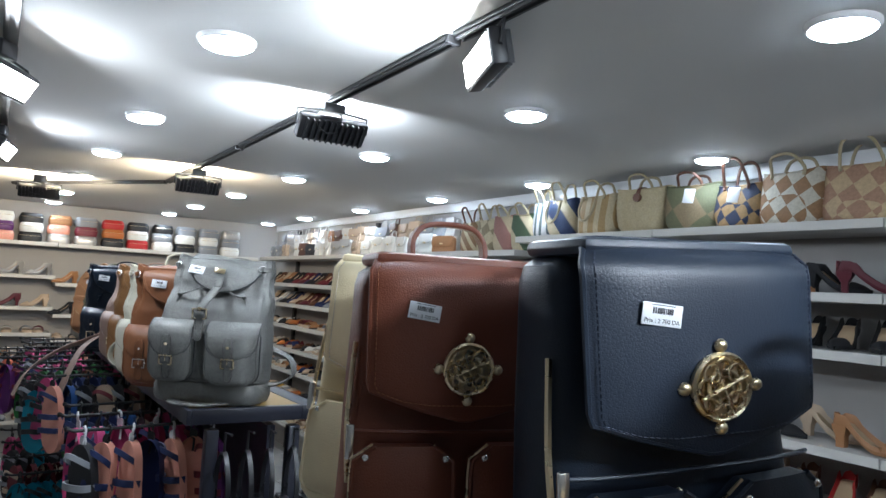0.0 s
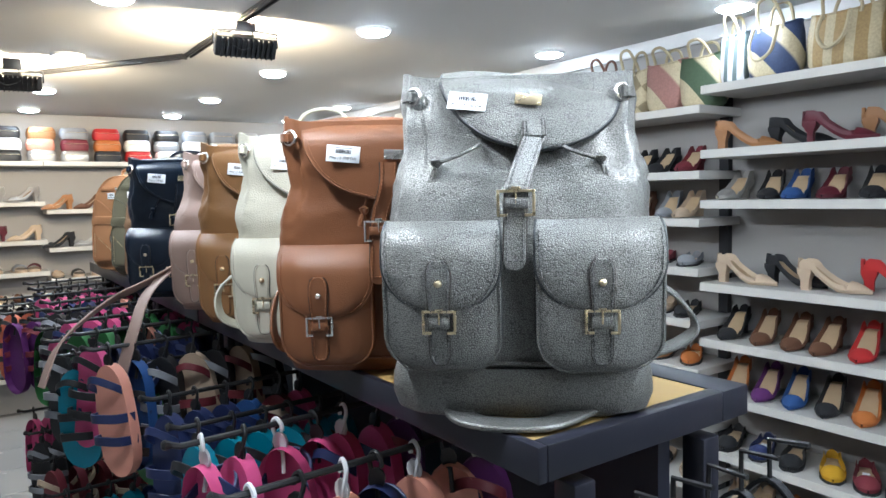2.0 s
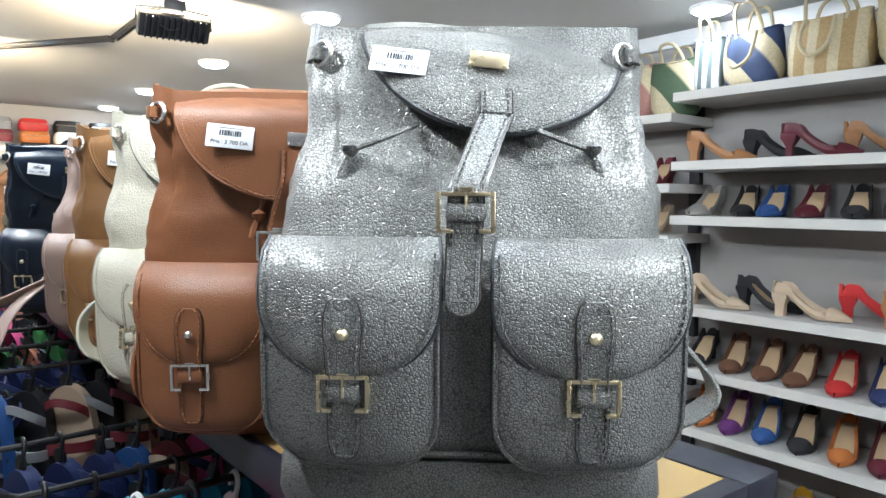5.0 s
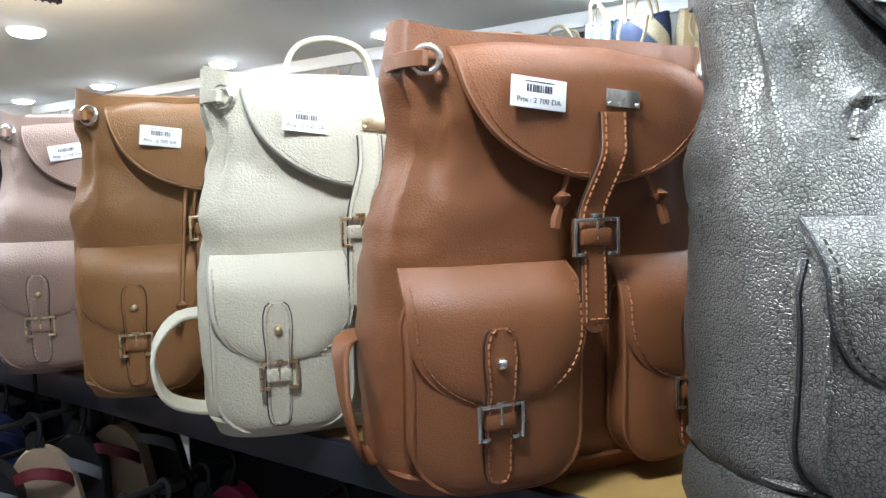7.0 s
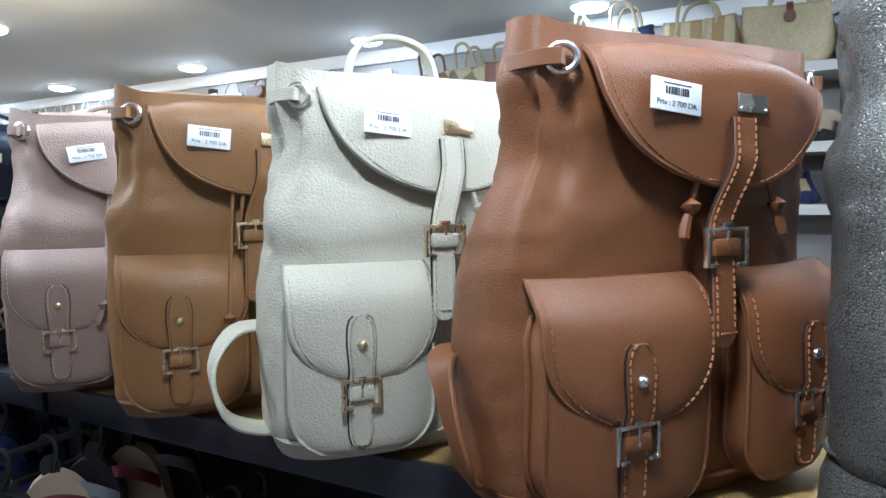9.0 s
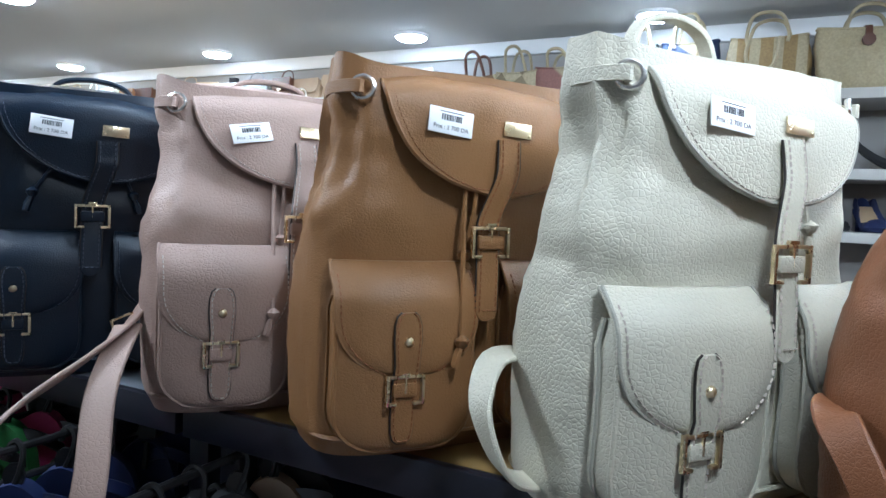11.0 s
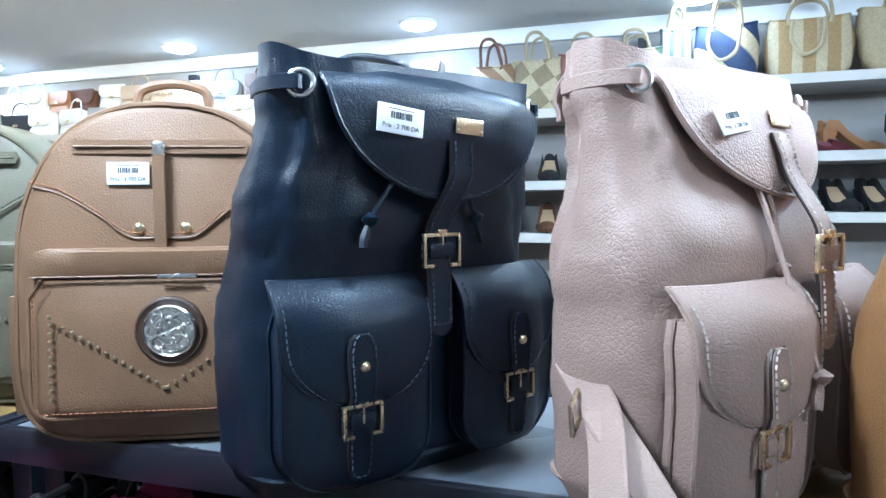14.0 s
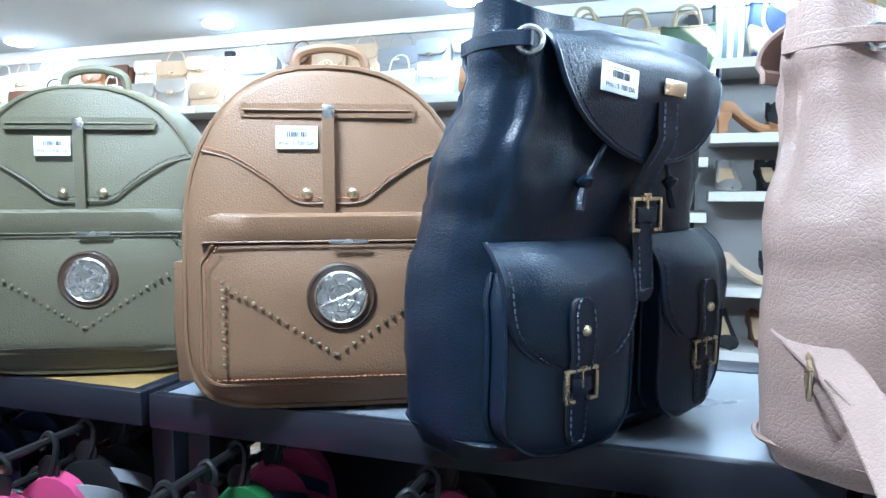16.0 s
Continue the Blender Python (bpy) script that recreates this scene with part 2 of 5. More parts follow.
def floodlight(x, y, z, rz, tilt, warm=False, power=1.0):
    o = thing("floodlight", pose(x, y, z, 0, 0, rz), "black finned floodlight on a bracket under a lamp track, lit", "floodlight", "track floodlights")
    turn = pose(0, 0, 0, tilt, 0, 0) @ Matrix.Scale(1.3, 4)
    body = part("housing", box((-0.085, -0.016, -0.03), (0.085, 0.012, 0.03), 0.004), M_BLACK, o, m=turn)
    for k in range(11):
        part("fin", fin_mesh, None, body, m=pose(-0.07 + 0.014 * k, 0.012, 0))
    part("glass", box((-0.076, -0.019, -0.023), (0.076, -0.0162, 0.023), 0.001), M_FLOODGLASS, body, "glowing glass front")
    part("bracket", tube([(-0.116, 0, 0), (-0.116, 0.004, 0.05), (-0.03, 0.006, 0.056), (0.03, 0.006, 0.056), (0.116, 0.004, 0.05), (0.116, 0, 0)], 0.004, 6), M_BLACK, o)
    part("adapter", box((-0.035, -0.014, 0.05), (0.035, 0.02, max(0.062, CEIL - z - 0.02)), 0.004), M_BLACK, o)
    part("cable", tube(smooth_path([(0.04, 0.016, 0.02), (0.06, 0.03, 0.0), (0.02, 0.03, -0.02), (-0.03, 0.02, 0.01), (-0.02, 0.01, 0.055)]), 0.0025, 6), M_BLACK, o)
    d = bpy.data.lights.new("flood_beam", "AREA")
    d.shape, d.size, d.size_y, d.energy = "RECTANGLE", 0.14, 0.04, FLOOD_POWER * power
    d.color = (1.0, 0.8, 0.52) if warm else (0.88, 0.95, 1.0)
    lo = new("flood_beam", d)
    lo.parent = o
    lo.matrix_basis = turn @ pose(0, -0.022, 0, -90, 0, 0)
    return o


fin_mesh = mesh_of(box((-0.0016, 0, -0.027), (0.0016, 0.012, 0.027)), "fin", M_BLACK)
floodlight(0.87, 1.2, 2.1, -112, 12, False, 0.6)
# added fill out of view, brightens the fronts of the flap backpacks
floodlight(0.81, -0.45, 2.07, -163, 24, False, 0.8)
floodlight(0.87, 2.0, 2.08, 178, -38)
floodlight(0.9, 3.75, 2.075, 176, -35, True, 1.6)
floodlight(0.24, 4.85, 2.06, 176, -35, True, 1.6)
floodlight(0.0, 2.05, 2.07, 60, 32, False, 0.36)
floodlight(0.02, 3.3, 2.07, 78, 32, False, 0.42)


# ---- display tables ----
def display_table(y0, y1, top_mat, label):
    o = thing("display_table", pose(0.42, y0, 0), label, "display table", "display tables")
    d, L = 0.335, y1 - y0
    part("tabletop", box((0.012, 0.02, TOP - 0.02), (d - 0.05, L - 0.012, TOP - 0.002)), top_mat, o)
    bm = bmesh.new()
    for lo, hi in (((0, 0), (0.012, L)), ((d - 0.05, 0), (d, L)), ((0.012, 0), (d - 0.05, 0.02)), ((0.012, L - 0.012), (d - 0.05, L))):
        add_box(bm, (*lo, TOP - 0.036), (*hi, TOP), 0.002)
    part("rim", bm, M_TABLE, o)
    part("back_board", box((d * 0.62, 0.03, 0.12), (d * 0.62 + 0.02, L - 0.03, TOP - 0.052)), M_TABLE, o)
    for x in (0.05, d - 0.08):
        for y in (0.004, L - 0.034):
            part("leg", box((x, y, 0.0), (x + 0.03, y + 0.03, TOP - 0.051), 0.003), M_TABLE, o)
    part("foot_rail", box((0.02, 0.04, 0.06), (d - 0.02, L - 0.04, 0.09), 0.003), M_TABLE, o)
    return o


YT = [(-0.55, 0.93), (1.69, 2.78), (2.79, 3.42), (3.43, 4.3)]
display_table(*YT[0], M_PLY, "tall narrow black display table with a plywood top")
display_table(*YT[1], M_PLY, "tall narrow black display table with a yellow plywood top")
display_table(*YT[2], M_GREYTOP, "tall narrow black display table with a glossy grey top")
display_table(*YT[3], M_PLY, "tall narrow black display table with a yellow plywood top")


# ---- shoe shelving ----
A_Z = [1.902, 1.664, 1.476, 1.163, 0.949, 0.743, 0.524, 0.31]
B_Z = [1.835, 1.588, 1.405, 1.214, 1.01, 0.82, 0.582, 0.36]
N_Z = [1.823, 1.54, 1.268, 1.045, 0.832, 0.615, 0.307]


def shelf_board(m, length, depth, label):
    o = tagged(part("shelf", box((0, 0, -0.032), (length, depth, 0), 0.002), M_SHELF, None, "", m), label, "shelf", "wall shelves")
    part("edge_strip", box((0.001, -0.003, -0.031), (length - 0.001, -0.0002, -0.001)), M_EDGING, o, "pale edging strip along the front")
    return o


for z in A_Z:
    for y0, y1 in ((2.84, 1.947), (1.943, 1.05), (1.046, -0.9)):
        shelf_board(pose(SHELF_X, y0, z, 0, 0, -90), y0 - y1, WALL_X - SHELF_X, "pale grey laminate shelf board carrying shoes")
for z in B_Z:
    for y0, y1 in ((4.85, 2.844), (6.88, 4.854)):
        shelf_board(pose(SHELF_X, y0, z, 0, 0, -90), y0 - y1, WALL_X - SHELF_X, "pale grey laminate shelf board carrying shoes")
for k, z in enumerate(N_Z):
    for x0, x1 in ((-0.9, 0.52), (0.524, 2.3)):
        dz = 0.0 if x0 < 0 or k == 0 else -0.06
        shelf_board(pose(x0, 6.9, z + dz), x1 - x0, BACK_Y - 6.9, "pale grey laminate shelf board carrying shoes")
for y in (2.9, 4.86, 1.945, 6.5, 0.9):
    tagged(part("upright", box((WALL_X - 0.03, y - 0.02, 0), (WALL_X - 0.001, y + 0.02, 2.1)), M_DARK), "black slotted shelf upright on the wall", "shelf upright", "shelf uprights")
structure("trim", box((WALL_X - 0.02, Y0, CEIL - 0.06), (WALL_X - 0.001, BACK_Y - 0.001, CEIL - 0.001), 0.004), M_RING, "white ceiling moulding along the wall", "trim")


# ---- drawstring backpacks ----
def lerp_table(tab, z):
    for (z0, v0), (z1, v1) in zip(tab, tab[1:]):
        if z <= z1:
            t = max(0.0, (z - z0) / (z1 - z0))
            t = t * t * (3 - 2 * t)
            return v0 + (v1 - v0) * t
    return tab[-1][1]


HALF_W = [(0, 0.126), (0.02, 0.135), (0.1, 0.138), (0.2, 0.134), (0.27, 0.126), (0.335, 0.121)]
HALF_D = [(0, 0.058), (0.02, 0.067), (0.1, 0.069), (0.19, 0.063), (0.26, 0.047), (0.335, 0.034)]


def mid_y(z, lean):
    """How far the neck leans back (+) or sags forward (-)."""
    return lerp_table([(0, 0.0), (0.12, 0.0), (0.335, lean)], z)


def front_y(x, z, lean=0.0, power=3.6):
    a, b = lerp_table(HALF_W, z), lerp_table(HALF_D, z)
    u = min(0.995, abs(x) / a)
    return mid_y(z, lean) - b * (1 - u ** power) ** (1 / power)


def bag_body(seed, lean, top=0.33):
    bm = bmesh.new()
    rings = []
    n, levels = 80, 44
    for i in range(levels + 1):
        z = top * i / levels
        a, b, c = lerp_table(HALF_W, z), lerp_table(HALF_D, z), mid_y(z, lean)
        g = min(1.0, max(0.0, (z - 0.17) / 0.09))
        collar = min(1.0, max(0.0, (z - 0.285) / 0.012))
        upper = min(1.0, max(0.0, (z - 0.15) / 0.04))
        ring = []
        for k in range(n):
            t = 2 * math.pi * k / n
            ct, st = math.cos(t), math.sin(t)
            x, y = a * math.copysign(abs(ct) ** 0.56, ct), b * math.copysign(abs(st) ** 0.56, st)
            # gathers under the drawstring, and the corner tuck of the neck
            fold = 0.0045 * g * (1 - 0.55 * collar) * math.sin(10 * t + seed + 1.4 * math.sin(3 * t + seed) + 5 * z) - 0.007 * g * (1 - collar) * abs(ct) ** 6
            # slack panels: broad dents, slanting creases and small puckers
            slack = 0.011 * upper * noise.noise(Vector((x * 9 + seed * 7, y * 9, z * 13 + x * 5)))
            crease = noise.noise(Vector((x * 20 + z * 30 + seed * 3, y * 18, z * 22 - x * 12)))
            crease = -0.003 * (0.35 + 0.65 * upper) * max(0.0, 1 - 3.5 * abs(crease)) ** 2
            pucker = 0.0012 * noise.noise(Vector((x * 55, y * 55, z * 70 + seed)))
            r = math.hypot(x, y) or 1
            k2 = 1 + (fold + slack * (1 - 0.5 * collar) + crease * (1 - collar) + pucker * min(1, z / 0.06)) / r
            lift = (0.011 if ct < 0 else 0.004) * (abs(ct) ** 4) * min(1, max(0, (z - 0.24) / 0.09)) ** 2
            ring.append((x * k2, c + y * k2, z + lift))
        rings.append(ring)
    # rolled rim and the inside of the neck
    rim = rings[-1]
    cx = [(x * 0.97, lean + (y - lean) * 0.88, z - 0.001) for x, y, z in rim]
    ins = [(x * 0.92, lean + (y - lean) * 0.7, z - 0.05) for x, y, z in rim]
    return add_rings(bm, rings + [cx, ins])


def round_rows(z0, z1, x0, x1, r, k=12, top_r=0.006):
    """Rows of a panel with rounded lower corners of radius r, from z0 down to z1."""
    rows = []
    for i in range(k + 1):
        f = i / k
        z = z0 + (z1 - z0) * (1 - (1 - f) ** 1.6)
        d = z - z1
        cut = r - math.sqrt(max(0.0, r * r - (r - d) ** 2)) if d < r else 0.0
        e = z0 - z
        if e < top_r:
            cut = max(cut, top_r - math.sqrt(max(0.0, top_r ** 2 - (top_r - e) ** 2)))
        rows.append((z, x0 + cut, x1 - cut))
    return rows


def edge_path(rows, off, base, thick, sides_only=False):
    cx = sum(r[1] + r[2] for r in rows) / 2 / len(rows)
    pts = [(xl + off, z) for z, xl, xr in rows] + [(xr - off, z) for z, xl, xr in rows[::-1]]
    zlow = rows[-1][0] + off
    return [(x, base(x, max(z, zlow)) - thick, max(z, zlow)) for x, z in pts]


def buckle_mesh(w, h, t=0.0028):
    bm = bmesh.new()
    for lo, hi in (((-w, -h), (-w + t, h)), ((w - t, -h), (w, h)), ((-w + t, h - t), (w - t, h)), ((-w + t, -h), (-w * 0.45, -h + t)), ((w * 0.45, -h), (w - t, -h + t)), ((-w * 0.25, h), (w * 0.25, h + 0.003)), ((-0.001, -h * 0.2), (0.001, h))):
        add_box(bm, (lo[0], -0.003, lo[1]), (hi[0], 0.001, hi[1]), 0.0007)
    return bm


def dome(r, h, n=12):
    return add_rings(bmesh.new(), [[(r * math.cos(a) * math.cos(2 * math.pi * q / n), -h * math.sin(a), r * math.cos(a) * math.sin(2 * math.pi * q / n)) for q in range(n)] for a in (0, 0.4, 0.8, 1.2, 1.5)])


def ring_mesh_of(r, t, n=20):
    return tube([(r * math.cos(2 * math.pi * k / n), 0, r * math.sin(2 * math.pi * k / n)) for k in range(n)], t, 8, loop=True)


def text_mesh(body, size):
    cu = bpy.data.curves.new("writing", "FONT")
    cu.body, cu.size, cu.align_x, cu.extrude = body, size, "CENTER", 0.0001
    ob = bpy.data.objects.new("writing", cu)
    me = bpy.data.meshes.new_from_object(ob)
    bpy.data.objects.remove(ob)
    me.materials.append(M_INK)
    return me


PRICE_TEXT = text_mesh("Prix : 2 700 DA", 0.005)


def price_label(parent, m, w=0.04, h=0.021):
    card = part("price_label", box((-w / 2, -0.0012, -h / 2), (w / 2, 0, h / 2), 0.0005), M_CARD, parent, "white paper price label with a barcode", m)
    bm = bmesh.new()
    rng = random.Random(5)
    x = -0.009
    while x < 0.009:
        t = rng.choice((0.0005, 0.0008, 0.0012))
        add_box(bm, (x, -0.0015, 0.0005), (x + t, -0.0011, 0.0055))
        x += t + rng.choice((0.0005, 0.0009))
    add_box(bm, (-0.011, -0.0015, 0.0072), (0.011, -0.0011, 0.0078))
    part("barcode", bm, M_INK, card)
    part("price", PRICE_TEXT, None, card, "", pose(0, -0.0014, -0.0068, 90, 0, 0))
    return card


def drawstring_bag(name_label, m, mat, thread, seed, extras=(), hardware=None, label_x=-0.042, label_turn=6, edge=None, lean=-0.035, tilt=0.05, flap_x=0.008, flap_end=0.234, plate_x=0.02, flap_w=0.1, aside=0.006, plate_z=0.287):
    hardware = hardware or M_GOLD
    edge = edge or mat
    o = thing("backpack", m, name_label, "backpack", "drawstring backpacks")
    part("body", bag_body(seed, lean), mat, o)
    face = lambda x, z: front_y(x, z, lean)
    part("bottom_band", tube([(0.131 * math.copysign(abs(math.cos(t)) ** 0.5, math.cos(t)), 0.07 * math.copysign(abs(math.sin(t)) ** 0.5, math.sin(t)), 0.018) for t in [2 * math.pi * k / 48 for k in range(48)]], 0.0024, 6, loop=True), mat, o)
    # pockets
    for s in (-1, 1):
        x0, x1 = (-0.133 + aside, -0.019 + aside) if s < 0 else (0.017 + aside, 0.137)
        rows = round_rows(0.148, 0.014, x0, x1, 0.034)
        pb = lambda x, z: max(front_y(min(max(x, -0.12), 0.12), z), -0.07) - 0.001
        pk = part("pocket", sheet(rows, pb, 0.021, 14, 0.006), mat, o)
        part("piping", tube(edge_path(rows, 0.0, pb, 0.021), 0.0018, 6), mat, pk)
        part("gusset_piping", tube(edge_path(rows, -0.001, pb, 0.004), 0.0015, 6), edge, pk)
        fr = round_rows(0.17, 0.078, x0 - 0.002, x1 + 0.002, 0.05, 14, 0.002)
        fb = lambda x, z: pb(x, z) - 0.0215 * min(1.0, max(0.0, (0.171 - z) / 0.026) ** 0.55)
        fl = part("pocket_flap", sheet(fr, fb, 0.004, 14, 0.005), mat, o)
        part("stitching", stitches(edge_path(fr, 0.004, fb, 0.0058)[1:-1]), thread, fl)
        part("edge", tube(edge_path(fr, 0.0, fb, 0.003), 0.0015, 6), edge, fl)
        xc = 0.0765 * s
        sb = lambda x, z: pb(xc, z) - 0.0275 - (0.003 if z > 0.075 else -0.002)
        sr = [(z + 0.009, xc - w, xc + w) for z, w in ((0.122, 0.0055), (0.119, 0.009), (0.112, 0.011), (0.1, 0.0115), (0.08, 0.01), (0.058, 0.01), (0.036, 0.01), (0.024, 0.0095), (0.017, 0.0075), (0.014, 0.004))]
        st = part("pocket_strap", sheet(sr, sb, 0.0032, 6), mat, o)
        part("stitching", stitches(edge_path(sr, 0.002, sb, 0.0036)), thread, st)
        part("edge", tube(edge_path(sr, 0.0, sb, 0.0016), 0.0011, 6), M_EDGE, st)
        part("strap_loop", box((xc - 0.0105, sb(xc, 0.068) - 0.0065, 0.062), (xc + 0.0105, sb(xc, 0.068), 0.074), 0.002), mat, st)
        part("buckle", buckle_mesh(0.0165, 0.0125), hardware, st, "metal buckle", pose(xc, sb(xc, 0.068) - 0.004, 0.068))
        part("stud", dome(0.0042, 0.004), hardware, st, "round metal stud", pose(xc, sb(xc, 0.108) - 0.0028, 0.108))
    # top flap
    m0 = mid_y(0.33, lean)
    prof = smooth_path([(0, m0 + 0.042, 0.29), (0, m0 + 0.04, 0.316), (0, m0 + 0.016, 0.331), (0, m0 - 0.014, 0.33), (0, face(0, 0.308) - 0.01, 0.311), (0, face(0, 0.284) - 0.013, 0.285), (0, face(0, 0.258) - 0.014, 0.259), (0, face(0, flap_end) - 0.013, flap_end)], 5)
    k = len(prof)
    top, low = [], []
    lens = [0.0]
    for a, b in zip(prof, prof[1:]):
        lens.append(lens[-1] + (b - a).length)
    total = lens[-1]
    def half_at(s):
        e = total - s
        return flap_w * (1 - max(0.0, 1 - e / 0.085) ** 2.1) ** 0.5 if e < 0.085 else flap_w
    for i, p in enumerate(prof):
        w = max(half_at(lens[i]), 0.012)
        t = (prof[min(i + 1, k - 1)] - prof[max(i - 1, 0)]).normalized()
        nrm = Vector((0, t.z, -t.y))
        if nrm.y > 0 and nrm.z < 0:
            nrm = -nrm
        row_t, row_l = [], []
        for j in range(17):
            u = 2 * j / 16 - 1
            q = Vector((flap_x + u * w, p.y + 0.012 * (u * w / flap_w) ** 2, p.z - 0.005 * u * u - tilt * u * w + 0.003 * noise.noise(Vector((u * 2, i * 0.12, seed)))))
            row_t.append(q + nrm * 0.004)
            row_l.append(q)
        top.append(row_t)
        low.append(row_l)
    bm = bmesh.new()
    rings = [a + b[::-1] for a, b in zip(top, low)]
    add_rings(bm, rings)
    flap = part("flap", bm, mat, o)
    part("edge", tube([r[0] * 0.5 + l[0] * 0.5 for r, l in zip(top, low)] + [r[16] * 0.5 + l[16] * 0.5 for r, l in zip(top[::-1], low[::-1])], 0.0025, 6), edge, flap)
    inner = [r[0] + (r[16] - r[0]).normalized() * 0.005 + (r[8] - l[8]).normalized() * 0.0004 for r, l in zip(top, low)][10:-1]
    inner2 = [r[16] - (r[16] - r[0]).normalized() * 0.005 + (r[8] - l[8]).normalized() * 0.0004 for r, l in zip(top, low)][10:-1]
    part("stitching", stitches(inner + inner2[::-1]), thread, flap)
    # name plate and price label on the flap
    def on_flap(x, z, turn=0):
        i = min(range(12, k), key=lambda q: abs(top[q][8].z - z))
        j = max(0, min(16, round(8 + 8 * (x - flap_x) / max(half_at(lens[i]), 0.02))))
        a, b = top[max(i - 1, 0)][j], top[min(i + 1, k - 1)][j]
        p = top[i][j]
        return Matrix.Translation((x, p.y, p.z)) @ pose(0, 0, 0, -math.degrees(math.atan((a.y - b.y) / max(1e-5, a.z - b.z))), 0, 0) @ pose(0, -0.0012, 0, 0, turn, 0)
    plate = part("name_plate", box((-0.0135, -0.0018, -0.0062), (0.0135, 0, 0.0062), 0.0006), hardware, flap, "small blank metal plate", on_flap(plate_x, plate_z, math.degrees(tilt)))
    part("rivet", dome(0.0016, 0.0012, 8), hardware, plate, "", pose(-0.011, -0.0016, -0.004))
    part("rivet", dome(0.0016, 0.0012, 8), hardware, plate, "", pose(0.011, -0.0016, -0.004))
    price_label(flap, on_flap(label_x, plate_z - 0.004, label_turn))
    # centre strap
    path = [(flap_x + 0.004, top[-9][8].y - 0.002, top[-9][8].z), (flap_x + 0.004, top[-6][8].y - 0.004, top[-6][8].z), (flap_x + 0.002, top[-3][8].y - 0.006, top[-3][8].z), (0.0, -0.087, 0.208), (-0.002, -0.089, 0.188), (-0.003, -0.092, 0.16), (-0.004, -0.094, 0.13)]
    bm = ribbon(path, 0.021, 0.0034, (1, 0, 0))
    add_rings(bm, [[(-0.004 + 0.0105 * k * math.cos(t), -0.094 + y, 0.1305 + 0.0105 * k * math.sin(t)) for t in [math.pi * (1 + q / 12) for q in range(13)]] for k, y in ((0.93, -0.0017), (1.0, -0.0008), (1.0, 0.0008), (0.93, 0.0017))])
    cs = part("centre_strap", bm, mat, o)
    sp = smooth_path(path, 6)
    part("stitching", stitches([p + Vector((-0.0075, -0.0022, 0)) for p in sp] + [p + Vector((0.0075, -0.0022, 0)) for p in sp[::-1]]), thread, cs)
    part("edge", tube([p + Vector((-0.0105, 0, 0)) for p in sp], 0.0011, 6), M_EDGE, cs)
    part("edge", tube([p + Vector((0.0105, 0, 0)) for p in sp], 0.0011, 6), M_EDGE, cs)
    part("buckle", buckle_mesh(0.018, 0.0135), hardware, cs, "metal buckle", pose(-0.002, -0.0925, 0.188))
    part("strap_loop", box((-0.014, -0.0955, 0.182), (0.01, -0.09, 0.194), 0.002), mat, cs)
    # eyelets with the cord, at both upper corners
    for s in (-1, 1):
        ex = 0.109 * s
        yy = face(ex, 0.305) - 0.005
        rise = 0.001 if s < 0 else -0.002
        part("eyelet", ring_mesh_of(0.0088, 0.0023), M_STEEL, o, "polished metal eyelet", pose(ex, yy, 0.309 + rise, -6, 0, 34 * s))
        mm = mid_y(0.31, lean)
        part("cord", ribbon([(ex - 0.001 * s, yy + 0.006, 0.309 + rise), (ex + 0.004 * s, yy - 0.004, 0.309 + rise), (ex + 0.012 * s, yy + 0.012, 0.31 + rise), (ex + 0.015 * s, mm, 0.31 + rise), (ex + 0.01 * s, mm + 0.024, 0.309 + rise)], 0.011, 0.004, (0, 0, 1)), mat, o)
        if seed in (4, 5):
            dx, drop = -0.024 + 0.007 * s, 0.14 + 0.035 * s
        elif seed == 2:
            dx, drop = 0.04 * s + 0.02, 0.214
        elif seed == 1:
            dx, drop = 0.082 * s, 0.232
        else:
            dx, drop = 0.05 * s - 0.01, 0.212
        y1 = face(dx, 0.22) - 0.004
        pts = smooth_path([(dx * 0.45, face(dx * 0.45, 0.25) - 0.004, 0.252), (dx * 0.7, y1 - 0.006, 0.24 if drop > 0.2 else 0.22), (dx, face(dx, drop) - (0.007 if drop > 0.17 else 0.034), drop)])
        if seed == 3 and s < 0:
            continue
        c = part("drawstring", tube(pts, 0.0021, 6), mat, o)
        e = pts[-1]
        part("knot", tube([e + Vector((0, 0, 0.006)), e + Vector((0, -0.002, 0.003)), e, e + Vector((0, 0, -0.005))], [0.002, 0.006, 0.006, 0.002], 8), mat, c)
        part("tassel", tube([e, e + Vector((0.004 * s, 0, -0.012)), e + Vector((0.006 * s, -0.001, -0.02))], [0.0022, 0.004, 0.0035], 6), mat, c)
    up = 0.064 if seed == 3 else 0.036 if seed in (5, 6) else 0.018
    part("handle", ribbon([(-0.04, m0 + 0.042, 0.305), (-0.044, m0 + 0.047, 0.318 + up * 0.4), (-0.032, m0 + 0.049, 0.318 + up * 0.85), (0, m0 + 0.049, 0.318 + up), (0.032, m0 + 0.049, 0.318 + up * 0.85), (0.044, m0 + 0.047, 0.318 + up * 0.4), (0.04, m0 + 0.042, 0.305)], 0.014, 0.005, (0, 1, 0)), mat, o)
    for e in extras:
        if e == "loop":
            reach = 0.042 if seed == 3 else 0.018
            part("shoulder_strap", ribbon([(-0.1, 0.05, 0.1), (-0.135 - reach * 0.4, 0.03, 0.105), (-0.135 - reach, 0.005, 0.078), (-0.135 - reach * 0.85, -0.012, 0.04), (-0.135 - reach * 0.2, 0.0, 0.02), (-0.11, 0.01, 0.014)], 0.024, 0.004, (0, 1, 0.2)), mat, o)
